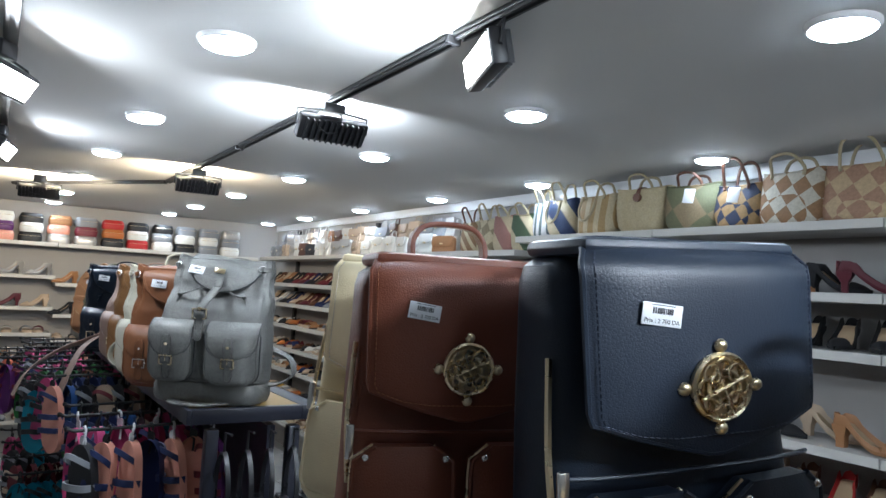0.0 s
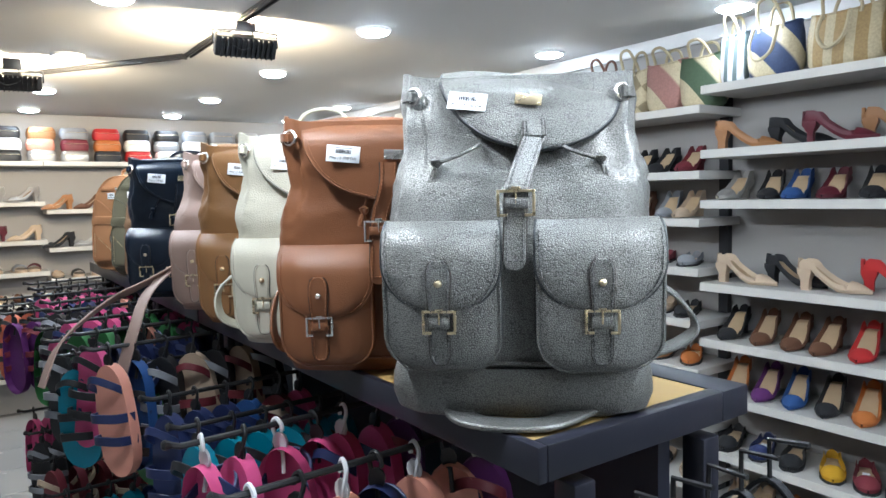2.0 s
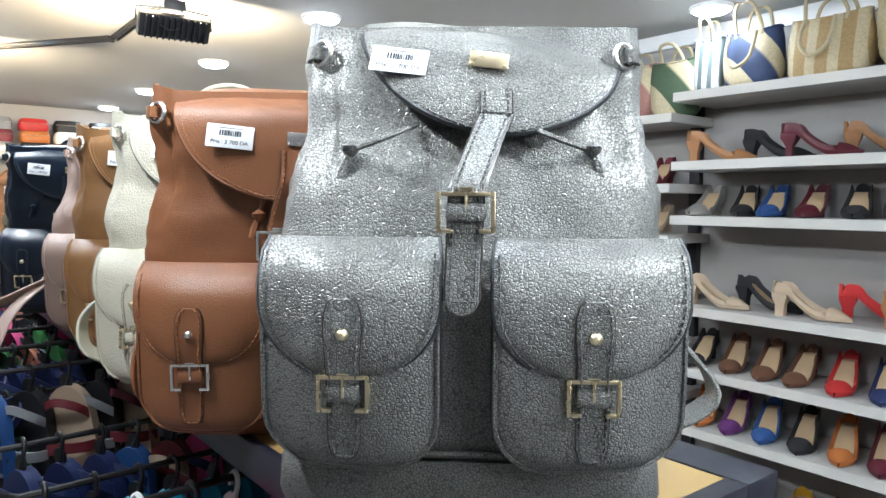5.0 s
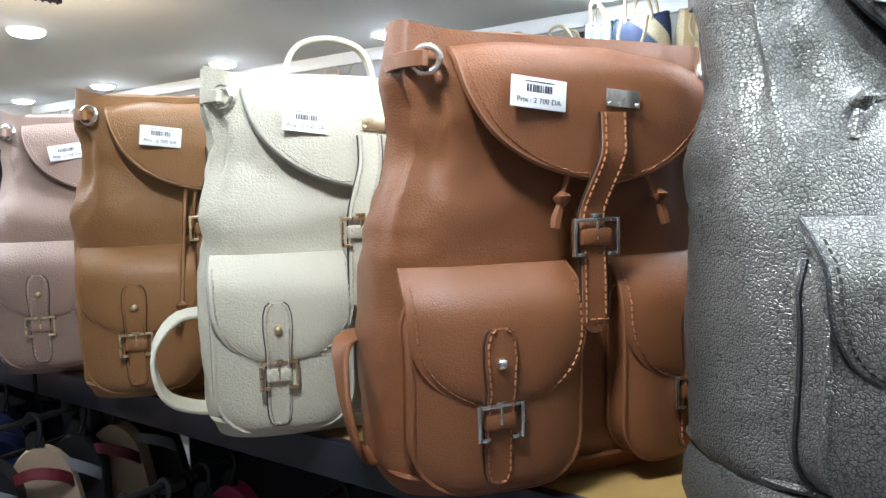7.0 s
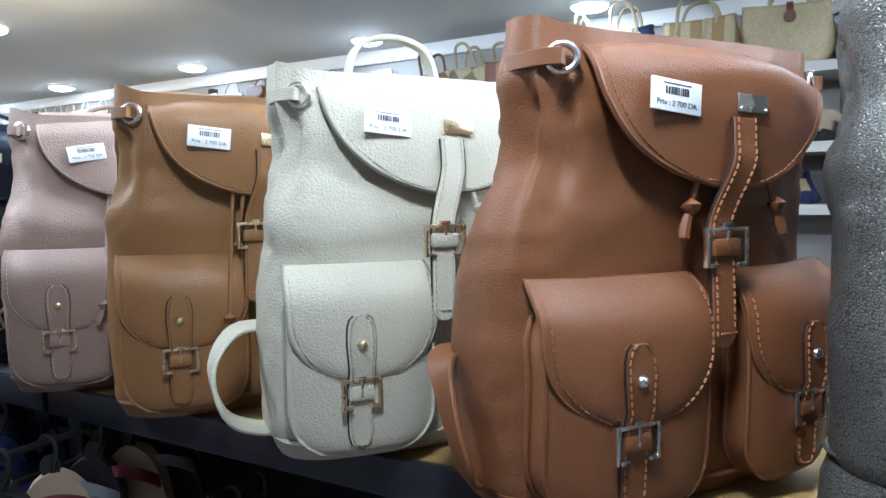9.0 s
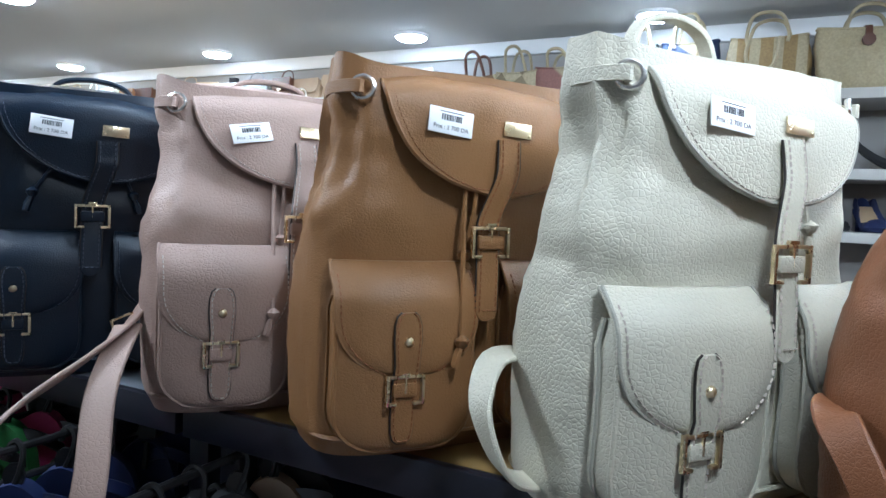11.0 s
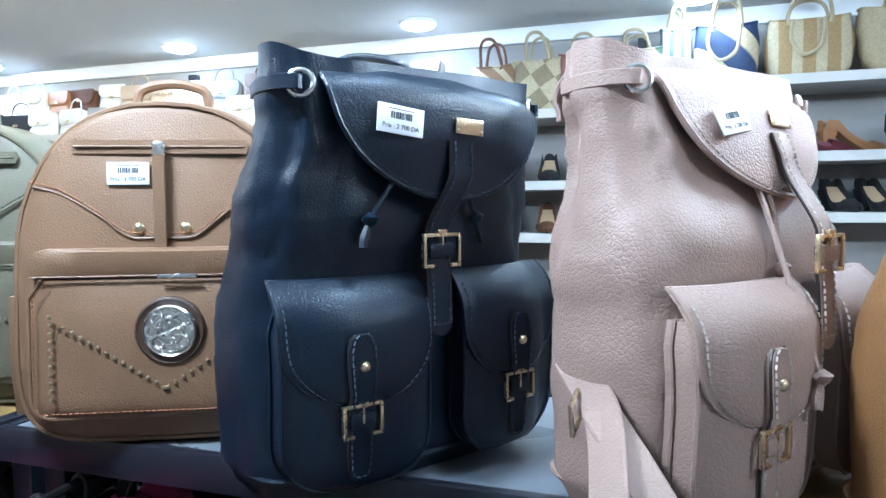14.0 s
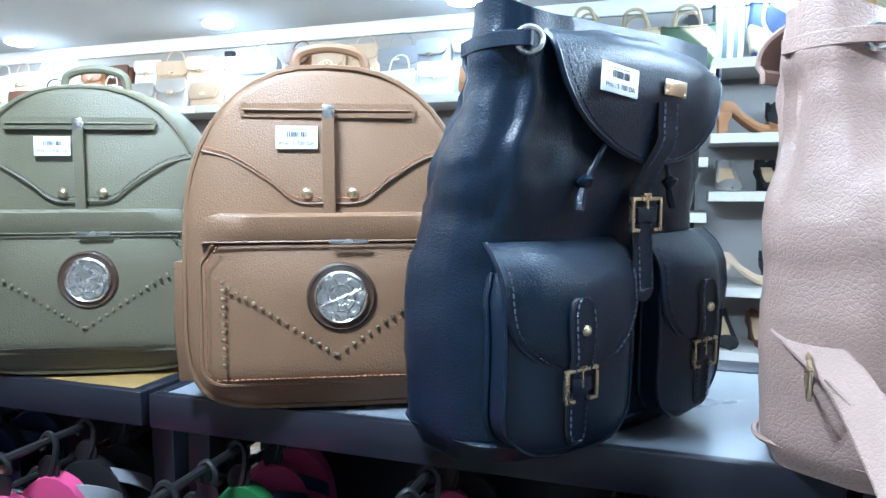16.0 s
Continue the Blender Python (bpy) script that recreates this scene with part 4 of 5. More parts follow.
for k, (y, z, x0) in enumerate(ROD_ROWS):
    if y > 4.25:
        continue
    rod = thing("hanging_rod", pose(0, y, z), "black metal rod with a knobbed end under the table", "hanging rod", "sandal rods")
    part("bar", tube([(x0 - 0.012, 0, 0.004), (x0, 0, 0), (0.645, 0, 0.008)], 0.0045, 8), M_BLACK, rod)
    part("knob", tube([(x0 - 0.024, 0, 0.006), (x0 - 0.02, 0, 0.006), (x0 - 0.012, 0, 0.004)], [0.004, 0.0075, 0.005], 8), M_BLACK, rod)
    for i in range(int((0.6 - x0) / 0.052)):
        c = PAIRS[(ORDER[k % len(ORDER)] + (rng.random() < 0.25) * rng.randrange(14)) % 14]
        hk = "white" if (k in (0, 1) and i % 2 == 0) else "black"
        if c not in SANDALS:
            SANDALS[c] = sandal_meshes(*c)
        o = thing("sandal", pose(x0 + 0.028 + 0.052 * i + rng.uniform(-0.006, 0.006), y, z - 0.02, rng.uniform(-4, 4), rng.uniform(-7, 7), -rng.uniform(35, 75) + (180 if rng.random() < 0.25 else 0)),
                  "%s sandal with %s straps hanging from a %s hook" % (NAME_OF.get(c[0], c[0]), NAME_OF.get(c[1], c[1]), hk), "sandal", "hanging sandals")
        part("sole", SANDALS[c][0], None, o, m=pose(0, 0, -0.012))
        part("strap", SANDALS[c][1], None, o, m=pose(0, 0, -0.012))
        part("hook", HOOKS[hk], None, o)

# black handbags hanging at the table's end
M_GLOSS = leather("black_gloss_leather", (0.012, 0.012, 0.014), 0.25, 0, 0.2, 200)
for i, x in enumerate((0.5, 0.555, 0.61, 0.67, 0.725)):
    o = thing("handbag", pose(x, 1.645, 1.2, 0, rng.uniform(-3, 3), 90 + rng.uniform(-10, 10)), "glossy black leather bag hanging by its handle", "handbag", "hanging black bags")
    part("body", rounded_body(0.095, 0.3, 0.021, i + 30, 0.6), M_GLOSS, o, m=pose(0, 0, -0.43))
    part("handle", ribbon([(-0.05, 0, -0.15), (-0.045, 0, -0.06), (0, 0, -0.005), (0.045, 0, -0.06), (0.05, 0, -0.15)], 0.012, 0.005, (0, 1, 0)), M_GLOSS, o)
    part("piping", tube([(0.09 * math.cos(t), -0.018, -0.28 + 0.13 * math.sin(t)) for t in [k * math.pi / 12 for k in range(24)]], 0.002, 6, loop=True), M_STEEL, o)
    part("hook", tube([(0, 0, -0.008), (0, 0, 0.04), (-0.045, 0, 0.045)], 0.003, 6), M_BLACK, o)


# ---- shoes ----
def shoe_meshes(kind, upper, suede=True):
    """Heel at the origin, toe towards -y."""
    L = 0.235
    high = 0.068 if kind == "pump" else 0.008
    um = (SUEDE if suede else PLAIN)[upper]
    def bed(f):
        if kind != "pump":
            return 0.008
        return high * (1 if f < 0.22 else max(0.0, 1 - (f - 0.22) / 0.42) ** 1.4) + 0.004
    def half(f):
        w = 0.029 + 0.012 * math.sin(max(0, (f - 0.25)) * 3.9)
        if f < 0.1:
            w *= math.sqrt(max(0.05, 1 - ((0.1 - f) / 0.1) ** 2))
        tip = 0.28 if kind != "round" else 0.16
        if f > 1 - tip:
            q = (f - 1 + tip) / tip
            w *= (1 - q ** 2.2) ** 0.7 if q < 1 else 0
        return max(w, 0.003)
    rings, inner = [], []
    n = 22
    for i in range(n + 1):
        f = i / n
        b, w = bed(f), half(f)
        rim = 0.038 - 0.006 * min(1, f / 0.35) if f < 0.72 else 0.038 - 0.03 * ((f - 0.72) / 0.28) ** 1.5
        if 0.3 < f < 0.7:
            rim -= 0.006
        opened = 0.08 < f < 0.72
        ring = []
        for k in range(8):
            u = 1 - 2 * k / 7
            if opened:
                z = b + 0.006 + (rim - 0.006) * abs(u) ** 6
            else:
                z = b + rim * (1 - 0.75 * abs(u) ** 3)
            ring.append((w * u * (0.93 if abs(u) > 0.9 else 1), -f * L, z))
        ring += [(-w * 1.0, -f * L, b + 0.012), (-w * 0.85, -f * L, b), (0, -f * L, b - 0.003), (w * 0.85, -f * L, b), (w * 1.0, -f * L, b + 0.012)]
        rings.append(ring)
        if opened:
            inner.append((-f * L, w * 0.8, b + 0.0085))
    up = mesh_of(add_rings(bmesh.new(), rings), "upper", um)
    bm = bmesh.new()
    add_rings(bm, [[(-w, y, z), (0, y, z + 0.001), (w, y, z), (w, y, z - 0.002), (-w, y, z - 0.002)] for y, w, z in inner])
    ins = mesh_of(bm, "insole", INSOLE)
    if kind == "pump":
        s = 0.42 if upper in ("silver", "wine") else 0.6
        h = add_rings(bmesh.new(), [[(a * x, y0 + a * y, z) for x, y in ((-0.024, 0.024), (-0.012, 0.029), (0.012, 0.029), (0.024, 0.024), (0.022, -0.02), (-0.022, -0.02))] for z, a, y0 in ((0, s, -0.028), (0.035, s * 1.02, -0.028), (0.06, 1.0, -0.03), (0.074, 1.02, -0.03))])
        hl = mesh_of(h, "heel", um)
    else:
        h = add_rings(bmesh.new(), [[(half(min(max(f, 0.04), 0.97)) * s2, -f * L, z) for f, s2 in [(k / 12, -1) for k in range(13)] + [(k / 12, 1) for k in range(12, -1, -1)]] for z in (0, 0.008)])
        hl = mesh_of(h, "sole", PLAIN["black"] if upper != "white" else PLAIN["beige"])
    return up, ins, hl


def slide_meshes(upper):
    rows = []
    for i in range(13):
        f = i / 12
        w = (0.034 + 0.008 * math.sin(f * 3.6 - 0.6)) * math.sqrt(max(0.03, 1 - max(0, 1 - min(f, 1 - f) / 0.16) ** 2))
        rows.append((-0.23 * f, -w, w))
    a = sheet(rows, lambda x, z: 0.0, 0.018, 6)
    bmesh.ops.transform(a, matrix=Matrix(((1, 0, 0, 0), (0, 0, 1, 0), (0, -1, 0, 0.002), (0, 0, 0, 1))), verts=a.verts)
    s = mesh_of(a, "sole", PLAIN["beige"])
    bm = bmesh.new()
    for y in (-0.175, -0.135):
        ribbon([(-0.041, y, 0.008), (-0.036, y, 0.035), (0, y, 0.052), (0.036, y, 0.035), (0.041, y, 0.008)], 0.034, 0.005, (0, 1, 0.15), bm, 4)
    return s, mesh_of(bm, "strap", PLAIN[upper])


SHOES = {}
FAR = []
WORDS = {"pump": "high-heeled court shoe", "flat": "pointed flat shoe", "round": "round-toed flat shoe", "slide": "open slide sandal"}


def shoe(kind, colour, m, where):
    key = (kind, colour)
    far = m.translation.y > 4.7
    if key not in SHOES:
        SHOES[key] = slide_meshes(colour) if kind == "slide" else shoe_meshes(kind, colour, kind != "pump" or colour not in ("wine", "tan", "silver"))
    if far:
        FAR.extend((me, m) for me in SHOES[key])
        return None
    o = thing("shoe", m, "%s %s on a %s" % (colour, WORDS[kind], where), "shoe", "shoes on the wall shelves")
    names = ("sole", "strap") if kind == "slide" else ("upper", "insole", "heel" if kind == "pump" else "sole")
    for nm, me in zip(names, SHOES[key]):
        part(nm, me, None, o)
    if kind in ("flat", "round") and rng.random() < 0.45:
        part("price_tag", TAG, None, o, "small white price tag", pose(0, -0.1, 0.022 if kind == "flat" else 0.022, -70, 0, rng.uniform(-10, 10)))
    return o


TAG = mesh_of(box((-0.011, -0.0006, -0.008), (0.011, 0.0006, 0.008)), "price_tag", M_CARD)
SHELF_WORDS = "pale grey wall shelf"
A_PLAN = {
    1: ("pump", ["tan", "black", "wine", "tan", "black", "beige", "black", "wine", "tan", "black", "wine", "black"]),
    2: ("lean", ["silver", "black", "blue", "wine", "black", "black", "navy", "maroon", "black", "beige", "black", "blue"]),
    3: ("pump", ["beige", "black", "beige", "red", "tan", "beige", "black", "tan", "black", "beige", "tan", "black"]),
    4: ("lean", ["black", "brown", "brown", "brown", "red", "navy", "blue", "tan", "black", "brown", "red", "beige"]),
    5: ("lean", ["orange", "purple", "blue", "black", "orange", "wine", "black", "tan", "navy", "purple", "black", "brown"]),
    6: ("round", ["black", "navy", "black", "mustard", "maroon", "black", "navy", "black", "maroon", "brown", "black", "blue"]),
    7: ("round", ["beige", "beige", "orange", "black", "tan", "beige", "black", "brown", "beige", "tan", "black", "navy"]),
}
B_PLAN = {
    1: ("lean", ["black", "navy", "wine", "maroon", "black", "black", "tan", "beige", "brown", "black"]),
    2: ("lean", ["brown", "wine", "brown", "beige", "navy", "black", "grey", "white", "black", "beige"]),
    3: ("flat", ["tan", "maroon", "wine", "orange", "tan", "black", "white", "beige", "black", "grey"]),
    4: ("flat", ["white", "black", "brown", "navy", "maroon", "orange", "black", "beige", "white", "tan"]),
    5: ("flat", ["beige", "navy", "orange", "black", "tan", "white", "black", "grey", "beige", "black"]),
    6: ("slide", ["black", "black", "orange", "beige", "grey", "white", "mustard", "black", "beige", "brown"]),
    7: ("slide", ["beige", "brown", "beige", "mustard", "coral", "black", "white", "tan", "beige", "black"]),
}


def fill(plan, levels, y_from, y_to, step):
    for r, (style, cols) in plan.items():
        z, y, i = levels[r], y_from, 0
        gap = step * (1.35 if style == "pump" else 1.0)
        while y > y_to:
            c = cols[i % len(cols)] if i < len(cols) else rng.choice(cols)
            yy = y + rng.uniform(-0.008, 0.008)
            if style == "pump":
                shoe("pump", c, pose(SHELF_X + 0.075 + 0.09 * (i % 2), yy + 0.06, z, 0, 0, 8 + rng.uniform(-16, 10)), SHELF_WORDS)
            elif style == "lean":
                shoe("pump", c, pose(SHELF_X + 0.24, yy + 0.03, z, 0, 0, -76 + rng.uniform(-9, 9)), SHELF_WORDS)
            elif style == "slide" or y > 4.3 and rng.random() < 0.6:
                shoe("slide", c, pose(SHELF_X + 0.235, yy + 0.05, z, 0, 0, -68 + rng.uniform(-12, 12)), SHELF_WORDS)
            else:
                shoe(style, c, pose(SHELF_X + 0.235, yy + 0.05, z, 0, 0, -68 + rng.uniform(-7, 7)), SHELF_WORDS)
            y -= gap
            i += 1


fill(A_PLAN, A_Z, 2.76, 0.3, 0.118)
fill({k: (s, c[::-1]) for k, (s, c) in B_PLAN.items()}, B_Z, 6.75, 2.88, 0.122)
N_COLS = ["silver", "beige", "silver", "tan", "black", "grey", "brown", "silver", "wine", "beige"]
for r, z in enumerate(N_Z):
    if r == 0:
        continue
    x, i = -0.2, 0
    while x < 2.1:
        dz = 0.0 if x < 0.52 else -0.06
        c = N_COLS[(i * 3 + r) % 10]
        if abs(x - 0.52) > 0.06:
            if r < 3:
                shoe("pump", c, pose(x + 0.06, 6.98, z + dz, 0, 0, -70 + rng.uniform(-12, 12)), SHELF_WORDS)
            else:
                shoe(rng.choice(("flat", "slide")), c, pose(x, 7.13, z + dz, 0, 0, rng.uniform(-10, 10)), SHELF_WORDS)
        x += 0.21 if r < 3 else 0.13
        i += 1

bm, mats = bmesh.new(), []
for me, m in FAR:
    n0, v0 = len(bm.faces), len(bm.verts)
    bm.from_mesh(me)
    bm.verts.ensure_lookup_table()
    bm.faces.ensure_lookup_table()
    if me.materials[0] not in mats:
        mats.append(me.materials[0])
    for v in bm.verts[v0:]:
        v.co = m @ v.co
    for f in bm.faces[n0:]:
        f.material_index = mats.index(me.materials[0])
far_mesh = bpy.data.meshes.new("far_shoes")
bm.to_mesh(far_mesh)
bm.free()
for mm in mats:
    far_mesh.materials.append(mm)
tagged(new("shoes", far_mesh), "rows of mixed dark, tan and silver shoes on the far shelves", "shoes", kind="stuff")


# ---- woven bags on the top shelf ----
def weave(name, c1, c2, mode="check", scale=14.0, fine=220.0):
    m = bpy.data.materials.new(name)
    m.use_nodes = True
    n, l = m.node_tree.nodes, m.node_tree.links
    p = n["Principled BSDF"]
    p.inputs["Roughness"].default_value = 0.7
    co = n.new("ShaderNodeTexCoord")
    mp = n.new("ShaderNodeMapping")
    l.new(co.outputs["Object"], mp.inputs["Vector"])
    mix = n.new("ShaderNodeMix")
    mix.data_type = "RGBA"
    mix.inputs["A"].default_value = (*c1, 1)
    mix.inputs["B"].default_value = (*c2, 1)
    if mode == "check":
        t = n.new("ShaderNodeTexChecker")
        t.inputs["Scale"].default_value = scale
        mp.inputs["Rotation"].default_value = (0, radians(35), 0)
        l.new(mp.outputs["Vector"], t.inputs["Vector"])
        l.new(t.outputs["Fac"], mix.inputs["Factor"])
    elif mode == "plain":
        t = n.new("ShaderNodeTexNoise")
        t.inputs["Scale"].default_value = 25
        l.new(mp.outputs["Vector"], t.inputs["Vector"])
        l.new(t.outputs["Fac"], mix.inputs["Factor"])
    else:
        t = n.new("ShaderNodeTexWave")
        t.bands_direction = "X" if mode == "stripe" else "DIAGONAL"
        t.wave_profile = "SAW" if mode == "diag" else "SIN"
        t.inputs["Scale"].default_value = scale
        t.inputs["Distortion"].default_value = 0.6
        ramp = n.new("ShaderNodeMapRange")
        ramp.inputs["From Min"].default_value, ramp.inputs["From Max"].default_value = 0.55, 0.62
        l.new(mp.outputs["Vector"], t.inputs["Vector"])
        l.new(t.outputs["Fac"], ramp.inputs["Value"])
        l.new(ramp.outputs["Result"], mix.inputs["Factor"])
    b = n.new("ShaderNodeTexChecker")
    b.inputs["Scale"].default_value = fine
    l.new(co.outputs["Object"], b.inputs["Vector"])
    nz = n.new("ShaderNodeTexNoise")
    nz.inputs["Scale"].default_value = fine * 0.6
    l.new(co.outputs["Object"], nz.inputs["Vector"])
    mul = n.new("ShaderNodeMix")
    mul.data_type = "RGBA"
    mul.blend_type = "MULTIPLY"
    mul.inputs["Factor"].default_value = 0.45
    l.new(mix.outputs["Result"], mul.inputs["A"])
    l.new(nz.outputs["Fac"], mul.inputs["B"])
    l.new(mul.outputs["Result"], p.inputs["Base Color"])
    bump = n.new("ShaderNodeBump")
    bump.inputs["Strength"].default_value = 0.7
    bump.inputs["Distance"].default_value = 0.003
    l.new(b.outputs["Fac"], bump.inputs["Height"])
    l.new(bump.outputs["Normal"], p.inputs["Normal"])
    return m


STRAW, PALE = (0.42, 0.28, 0.12), (0.6, 0.5, 0.32)
ROPE = weave("rope", PALE, (0.5, 0.4, 0.24), "plain", 30, 400)
DARKROPE = plain("dark_handle_leather", (0.12, 0.05, 0.03), 0.5)


def woven_bag(y, z, w, h, d, mat, handle, label, flare=1.12, relief="", handle_h=0.09, extra="", x=2.45):
    o = thing("woven_bag", pose(x, y, z, 0, 0, -90 + rng.uniform(-8, 8)), label, "woven bag", "woven bags on the top shelf")
    rings, n = [], 40
    for i in range(15):
        f = i / 14
        k = (0.86 + (flare - 0.86) * f ** 0.8) * (0.78 + 0.22 * math.sqrt(1 - max(0.0, 1 - f / 0.22) ** 2))
        k += 0.1 * math.sin(f * math.pi)
        ring = []
        for q in range(n):
            t = 2 * math.pi * q / n
            c, s = math.cos(t), math.sin(t)
            nn = 1 + 0.05 * noise.noise(Vector((c * 2 + y * 9, s * 2, f * 3)))
            bump = 0.02 * (1 if (q // 2 + i) % 2 else -1) if relief == "basket" else 0.012 * math.sin(i * 3.1) if relief == "coil" else 0
            ring.append((w / 2 * k * (nn + bump) * math.copysign(abs(c) ** 0.7, c), d / 2 * k * (nn + bump) * math.copysign(abs(s) ** 0.7, s) * (1 - 0.45 * f), h * f * (1 + 0.03 * math.cos(2 * t) * f)))
        rings.append(ring)
    ins = [(x2 * 0.93, y2 * 0.85, z2 - 0.004) for x2, y2, z2 in rings[-1]]
    ins2 = [(x2 * 0.88, y2 * 0.7, z2 - 0.05) for x2, y2, z2 in rings[-1]]
    part("body", add_rings(bmesh.new(), rings + [ins, ins2]), mat, o)
    part("rim", tube([(x2, y2, z2) for x2, y2, z2 in rings[-1]], 0.004, 6, loop=True), mat, o)
    for s in (-1, 1):
        yy = s * d * 0.26
        lean = -0.03 * (s < 0)
        part("handle", tube(smooth_path([(-w * 0.22, yy, h * 0.9), (-w * 0.23, yy, h * 1.05), (-w * 0.16, yy + lean, h + handle_h * 0.8), (0, yy + lean, h + handle_h), (w * 0.16, yy + lean, h + handle_h * 0.8), (w * 0.23, yy, h * 1.05), (w * 0.22, yy, h * 0.9)]), 0.006, 8), handle, o)
    if extra == "drop":
        part("rope_handle", tube(smooth_path([(-0.05, -d * 0.45, h * 0.95), (-0.055, -d * 0.6, h * 0.6), (-0.02, -d * 0.66, h * 0.35), (0.03, -d * 0.62, h * 0.5), (0.04, -d * 0.45, h * 0.95)]), 0.006, 8), ROPE, o)
    if extra == "button":
        part("button", tube([(0, -d * 0.36, h * 0.78), (0, -d * 0.4 - 0.012, h * 0.78)], 0.018, 16), DARKROPE, o, "round brown leather button")
        part("tab", ribbon([(0, 0.0, h * 1.03), (0, -d * 0.3, h * 1.0), (0, -d * 0.42, h * 0.8)], 0.02, 0.004, (1, 0, 0)), DARKROPE, o)
    if extra == "tag":
        part("price_tag", box((-0.025, -0.001, -0.03), (0.025, 0.001, 0.03), 0.0004), M_CARD, o, "paper price tag", pose(0.03, -d * 0.62, h * 0.72, -8, 6, 0))
    return o


Z1, Z2 = A_Z[0], B_Z[0]
woven_bag(2.63, Z1, 0.2, 0.19, 0.13, weave("navy_stripe", (0.02, 0.04, 0.11), PALE, "diag", 3.2), ROPE, "navy and cream striped woven bag with rope handles", 0.95, extra="drop")
woven_bag(2.385, Z1, 0.27, 0.19, 0.14, weave("straw_stripe", STRAW, PALE, "stripe", 4.5), ROPE, "straw bag with cream stripes and rope handles", 0.86, "coil", 0.07, "drop")
woven_bag(2.11, Z1, 0.25, 0.2, 0.14, weave("pale_basket", PALE, (0.5, 0.4, 0.22), "plain"), ROPE, "pale straw basket bag with a brown button", 1.1, "basket", 0.06, "button")
woven_bag(1.85, Z1, 0.23, 0.19, 0.14, weave("olive_weave", (0.16, 0.16, 0.08), (0.3, 0.22, 0.12), "check", 9), DARKROPE, "olive and tan woven bag with a paper tag", 1.1, "", 0.05, "tag")
woven_bag(1.63, Z1, 0.23, 0.17, 0.15, weave("navy_check", (0.02, 0.03, 0.07), (0.36, 0.22, 0.09), "check", 19, 160), DARKROPE, "navy and tan checked woven bag with dark handles", 0.82, "", 0.1, "tag")
woven_bag(1.42, Z1, 0.29, 0.2, 0.15, weave("brown_check", (0.3, 0.16, 0.07), (0.62, 0.57, 0.46), "check", 19, 160), ROPE, "brown and white checked woven bag", 0.84, "", 0.06)
woven_bag(1.17, Z1, 0.3, 0.2, 0.15, weave("rose_check", (0.42, 0.24, 0.15), (0.58, 0.42, 0.24), "check", 17, 160), ROPE, "rose and straw checked woven bag with rope handles", 0.84, "", 0.09)
woven_bag(0.9, Z1, 0.26, 0.2, 0.15, weave("tan_check", (0.3, 0.16, 0.08), (0.5, 0.34, 0.18), "check", 17, 160), ROPE, "tan checked woven bag", 1.2)
woven_bag(3.43, Z2, 0.17, 0.18, 0.12, weave("crochet_brown", (0.28, 0.16, 0.08), PALE, "diag", 7), DARKROPE, "brown and cream crochet bag with dark handles", 1.0, "coil", 0.09)
woven_bag(3.26, Z2, 0.18, 0.19, 0.12, weave("crochet_pale", PALE, (0.3, 0.24, 0.14), "check", 16), ROPE, "pale crochet bag with rope handles", 1.02, "coil", 0.09)
woven_bag(3.09, Z2, 0.18, 0.2, 0.13, weave("rose_band", (0.36, 0.17, 0.14), PALE, "diag", 2.6), ROPE, "dusty rose and cream woven bag", 1.08, "", 0.06)
woven_bag(2.92, Z2, 0.19, 0.2, 0.13, weave("green_band", (0.06, 0.1, 0.05), PALE, "diag", 2.8), ROPE, "green and cream woven bag with rope handles", 1.1, "", 0.06)
woven_bag(2.79, Z1, 0.1, 0.19, 0.1, weave("white_stripe", (0.7, 0.7, 0.7), (0.12, 0.16, 0.16), "stripe", 9), ROPE, "white and green striped woven bag", 1.0, "", 0.07)


# ---- clutch bags along the top shelf, in two tiers ----
def clutch_meshes(kind, mat):
    w, h, d = ((0.18, 0.11, 0.05), (0.15, 0.12, 0.06), (0.2, 0.1, 0.04))[kind]
    b = mesh_of(rounded_body(w / 2, h, d / 2, kind * 3, 0.4, 0.004), "body", mat)
    rows = round_rows(h * 1.01, h * (0.4, 0.5, 0.3)[kind], -w * 0.45, w * 0.45, 0.03, 8)
    f = mesh_of(sheet(rows, lambda x, z: -d / 2 + 0.002, 0.006, 8, 0.002), "flap", mat)
    c = mesh_of(box((-0.012, -d / 2 - 0.012, h * 0.45), (0.012, -d / 2 - 0.002, h * 0.55), 0.002), "clasp", M_GOLD)
    return b, f, c


# mostly pale hues: the bright haze up here is put into the colours
CL_COLS = ["beige", "white", "grey", "silver", "white", "silver", "black", "beige", "tan", "white", "grey", "brown"]
CL = {}
for tier in (0, 1):
    y = 3.62 + 0.09 * tier
    while y < 6.8:
        k, c = rng.randrange(3), rng.choice(CL_COLS)
        if (k, c) not in CL:
            CL[k, c] = clutch_meshes(k, PLAIN[c])
        zz = Z2 + (0.11 if tier else 0.0)
        o = thing("clutch_bag", pose(SHELF_X + 0.06 + 0.12 * tier, y, zz, -8, 0, -90 + rng.uniform(-14, 14)), "%s clutch bag with a gold clasp on the top shelf" % c, "clutch bag", "clutch bags on the top shelf")
        for nm, me in zip(("body", "flap", "clasp"), CL[k, c]):
            part(nm, me, None, o)
        if rng.random() < 0.5:
            part("handle", tube(smooth_path([(-0.05, 0, 0.1), (-0.035, 0, 0.15), (0, 0, 0.165), (0.035, 0, 0.15), (0.05, 0, 0.1)]), 0.003, 6), PLAIN[c], o)
        y += rng.uniform(0.13, 0.19)
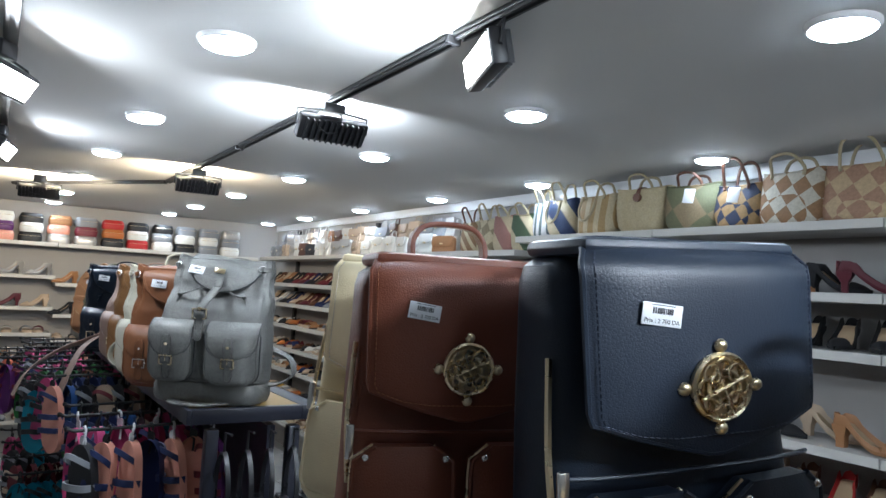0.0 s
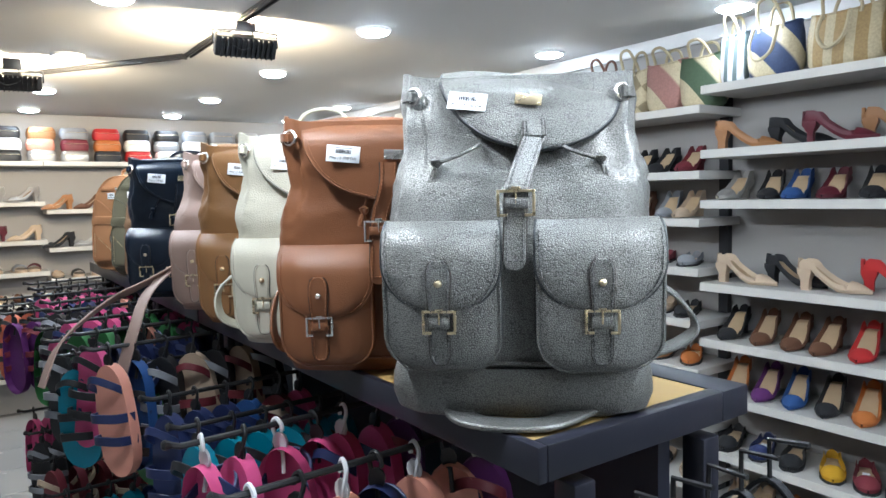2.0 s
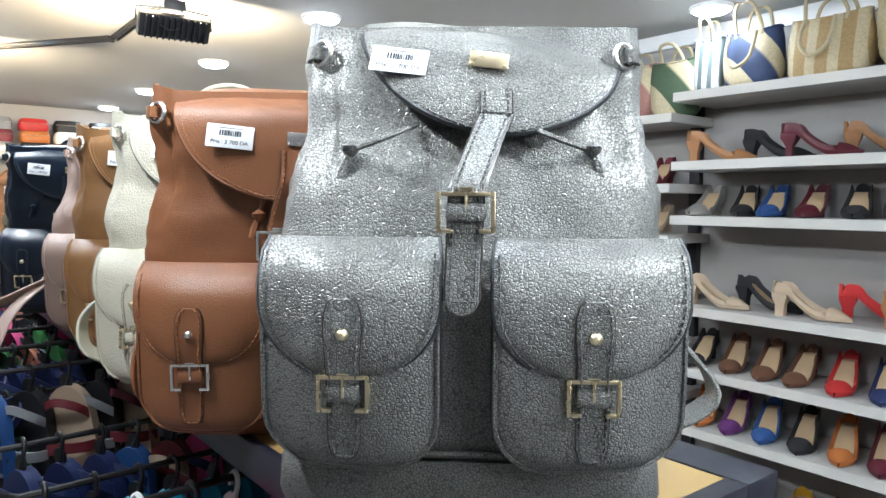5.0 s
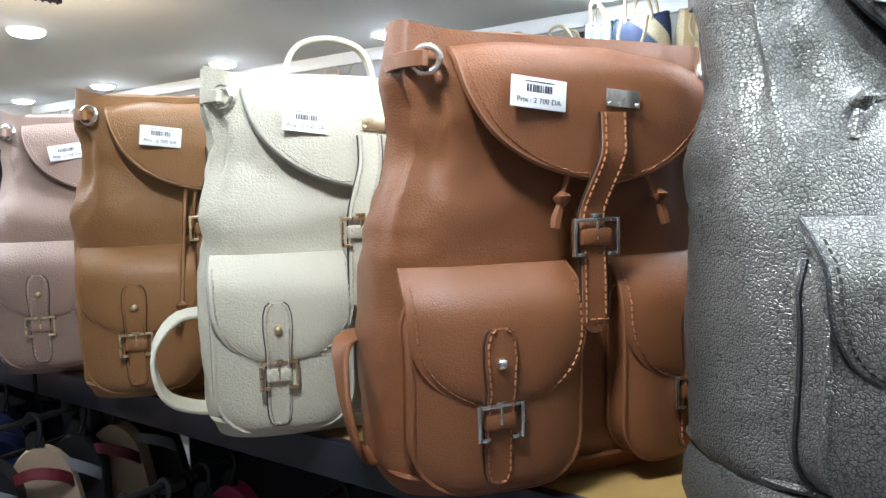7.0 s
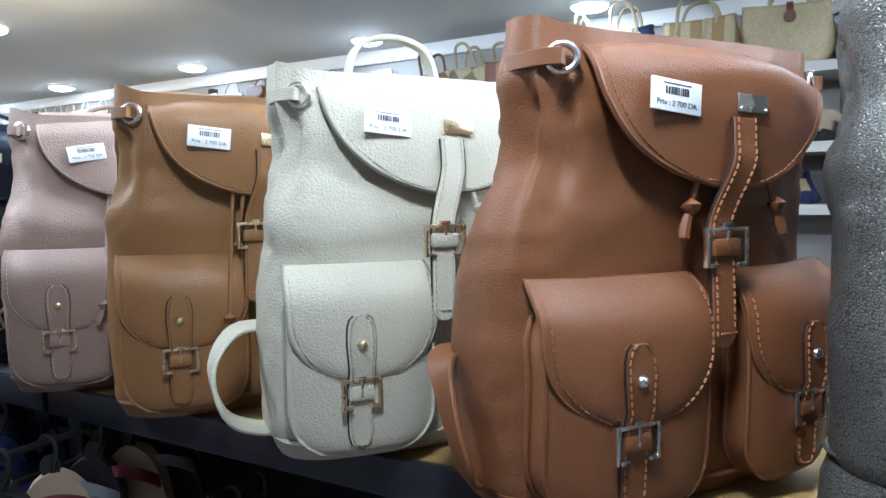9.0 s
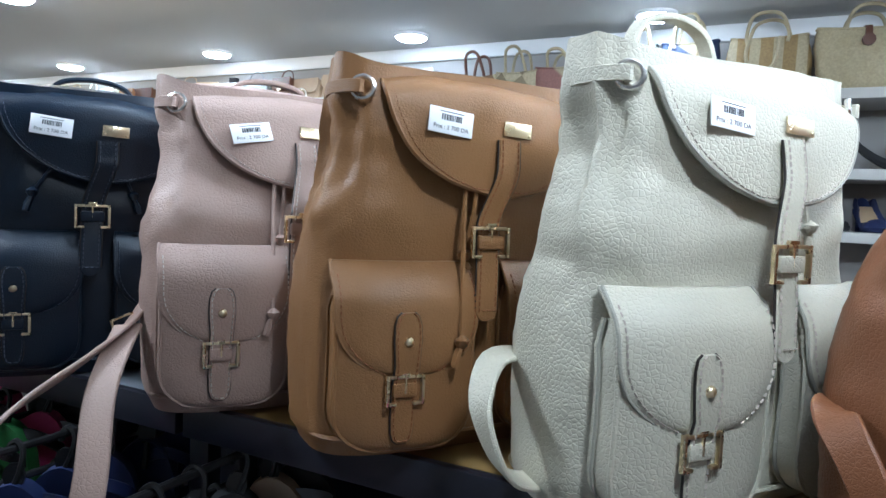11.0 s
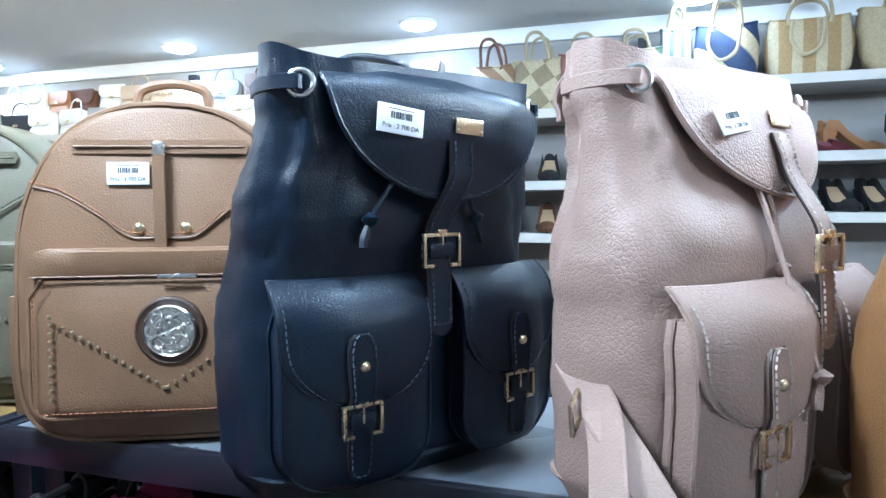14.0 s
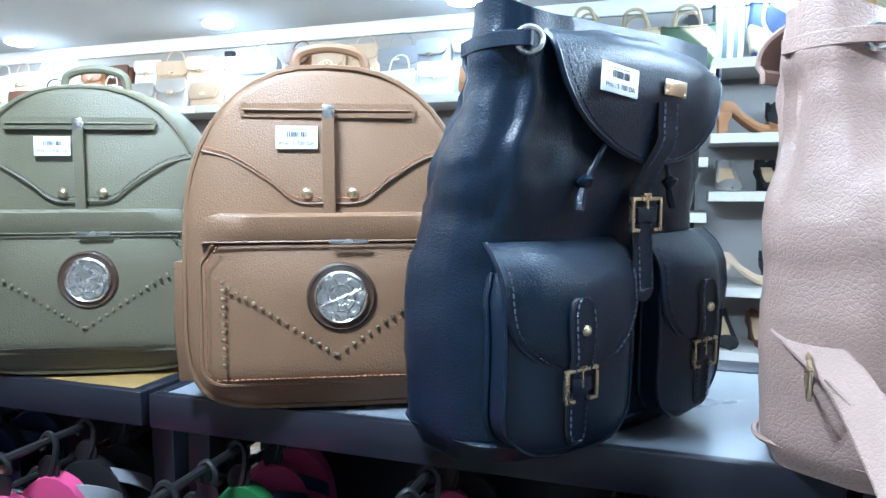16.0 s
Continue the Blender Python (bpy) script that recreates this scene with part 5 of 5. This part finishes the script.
tagged(part("riser", box((SHELF_X + 0.12, 3.56, Z2), (WALL_X - 0.001, 6.85, Z2 + 0.108), 0.002), M_SHELF), "pale low riser step along the top shelf", "riser")

# ---- stacked pouches on the end wall's top shelf ----
def loaf(w, h, d, mat, seed):
    bm = bmesh.new()
    rings = []
    for i in range(9):
        f = i / 8
        k = 0.82 + 0.18 * math.sin(math.pi * min(1, f * 0.9 + 0.12)) ** 0.6
        rings.append([(w / 2 * k * math.copysign(abs(math.cos(t)) ** 0.5, math.cos(t)), d / 2 * k * math.copysign(abs(math.sin(t)) ** 0.5, math.sin(t)), h * f) for t in [2 * math.pi * q / 24 for q in range(24)]])
    return mesh_of(add_rings(bm, rings), "body", mat)


STACKS = [("mustard", "purple", "mustard"), ("peach", "purple", "white"), ("black", "white", "black"), ("silver", "peach", "tan"), ("silver", "maroon", "grey"), ("black", "orange", "red"), ("red", "white", "black"), ("white", "grey", "black"), ("black", "white", "grey"), ("grey", "white", "grey"), ("white", "grey", "silver")]
LOAF = {}
for i, cols in enumerate(STACKS):
    zz = N_Z[0]
    x = -0.12 + 0.215 * i
    for j, c in enumerate(cols):
        if c not in LOAF:
            LOAF[c] = loaf(0.185, 0.083, 0.13, PLAIN[c], 1)
        o = thing("pouch", pose(x + rng.uniform(-0.005, 0.005), 7.0 + rng.uniform(-0.01, 0.01), zz, 0, 0, rng.uniform(-3, 3)), "%s soft pouch stacked on the top shelf" % c, "pouch", "stacked pouches")
        part("body", LOAF[c], None, o)
        part("zip", tube([(-0.08, -0.066, 0.05), (0.08, -0.066, 0.05)], 0.0015, 6) if (c, "z") not in LOAF else LOAF[c, "z"], M_GOLD, o)
        zz += 0.081

# ---- floor tiles ----
TILE = mesh_of(box((0.002, 0.002, -0.01), (0.398, 0.398, 0.0), 0.0015), "tile", M_FLOOR, False)
for i in range(10):
    for j in range(23):
        part("tile", TILE, None, floor, m=pose(X0 + 0.4 * i + 0.09, Y0 + 0.4 * j + 0.08, 0))
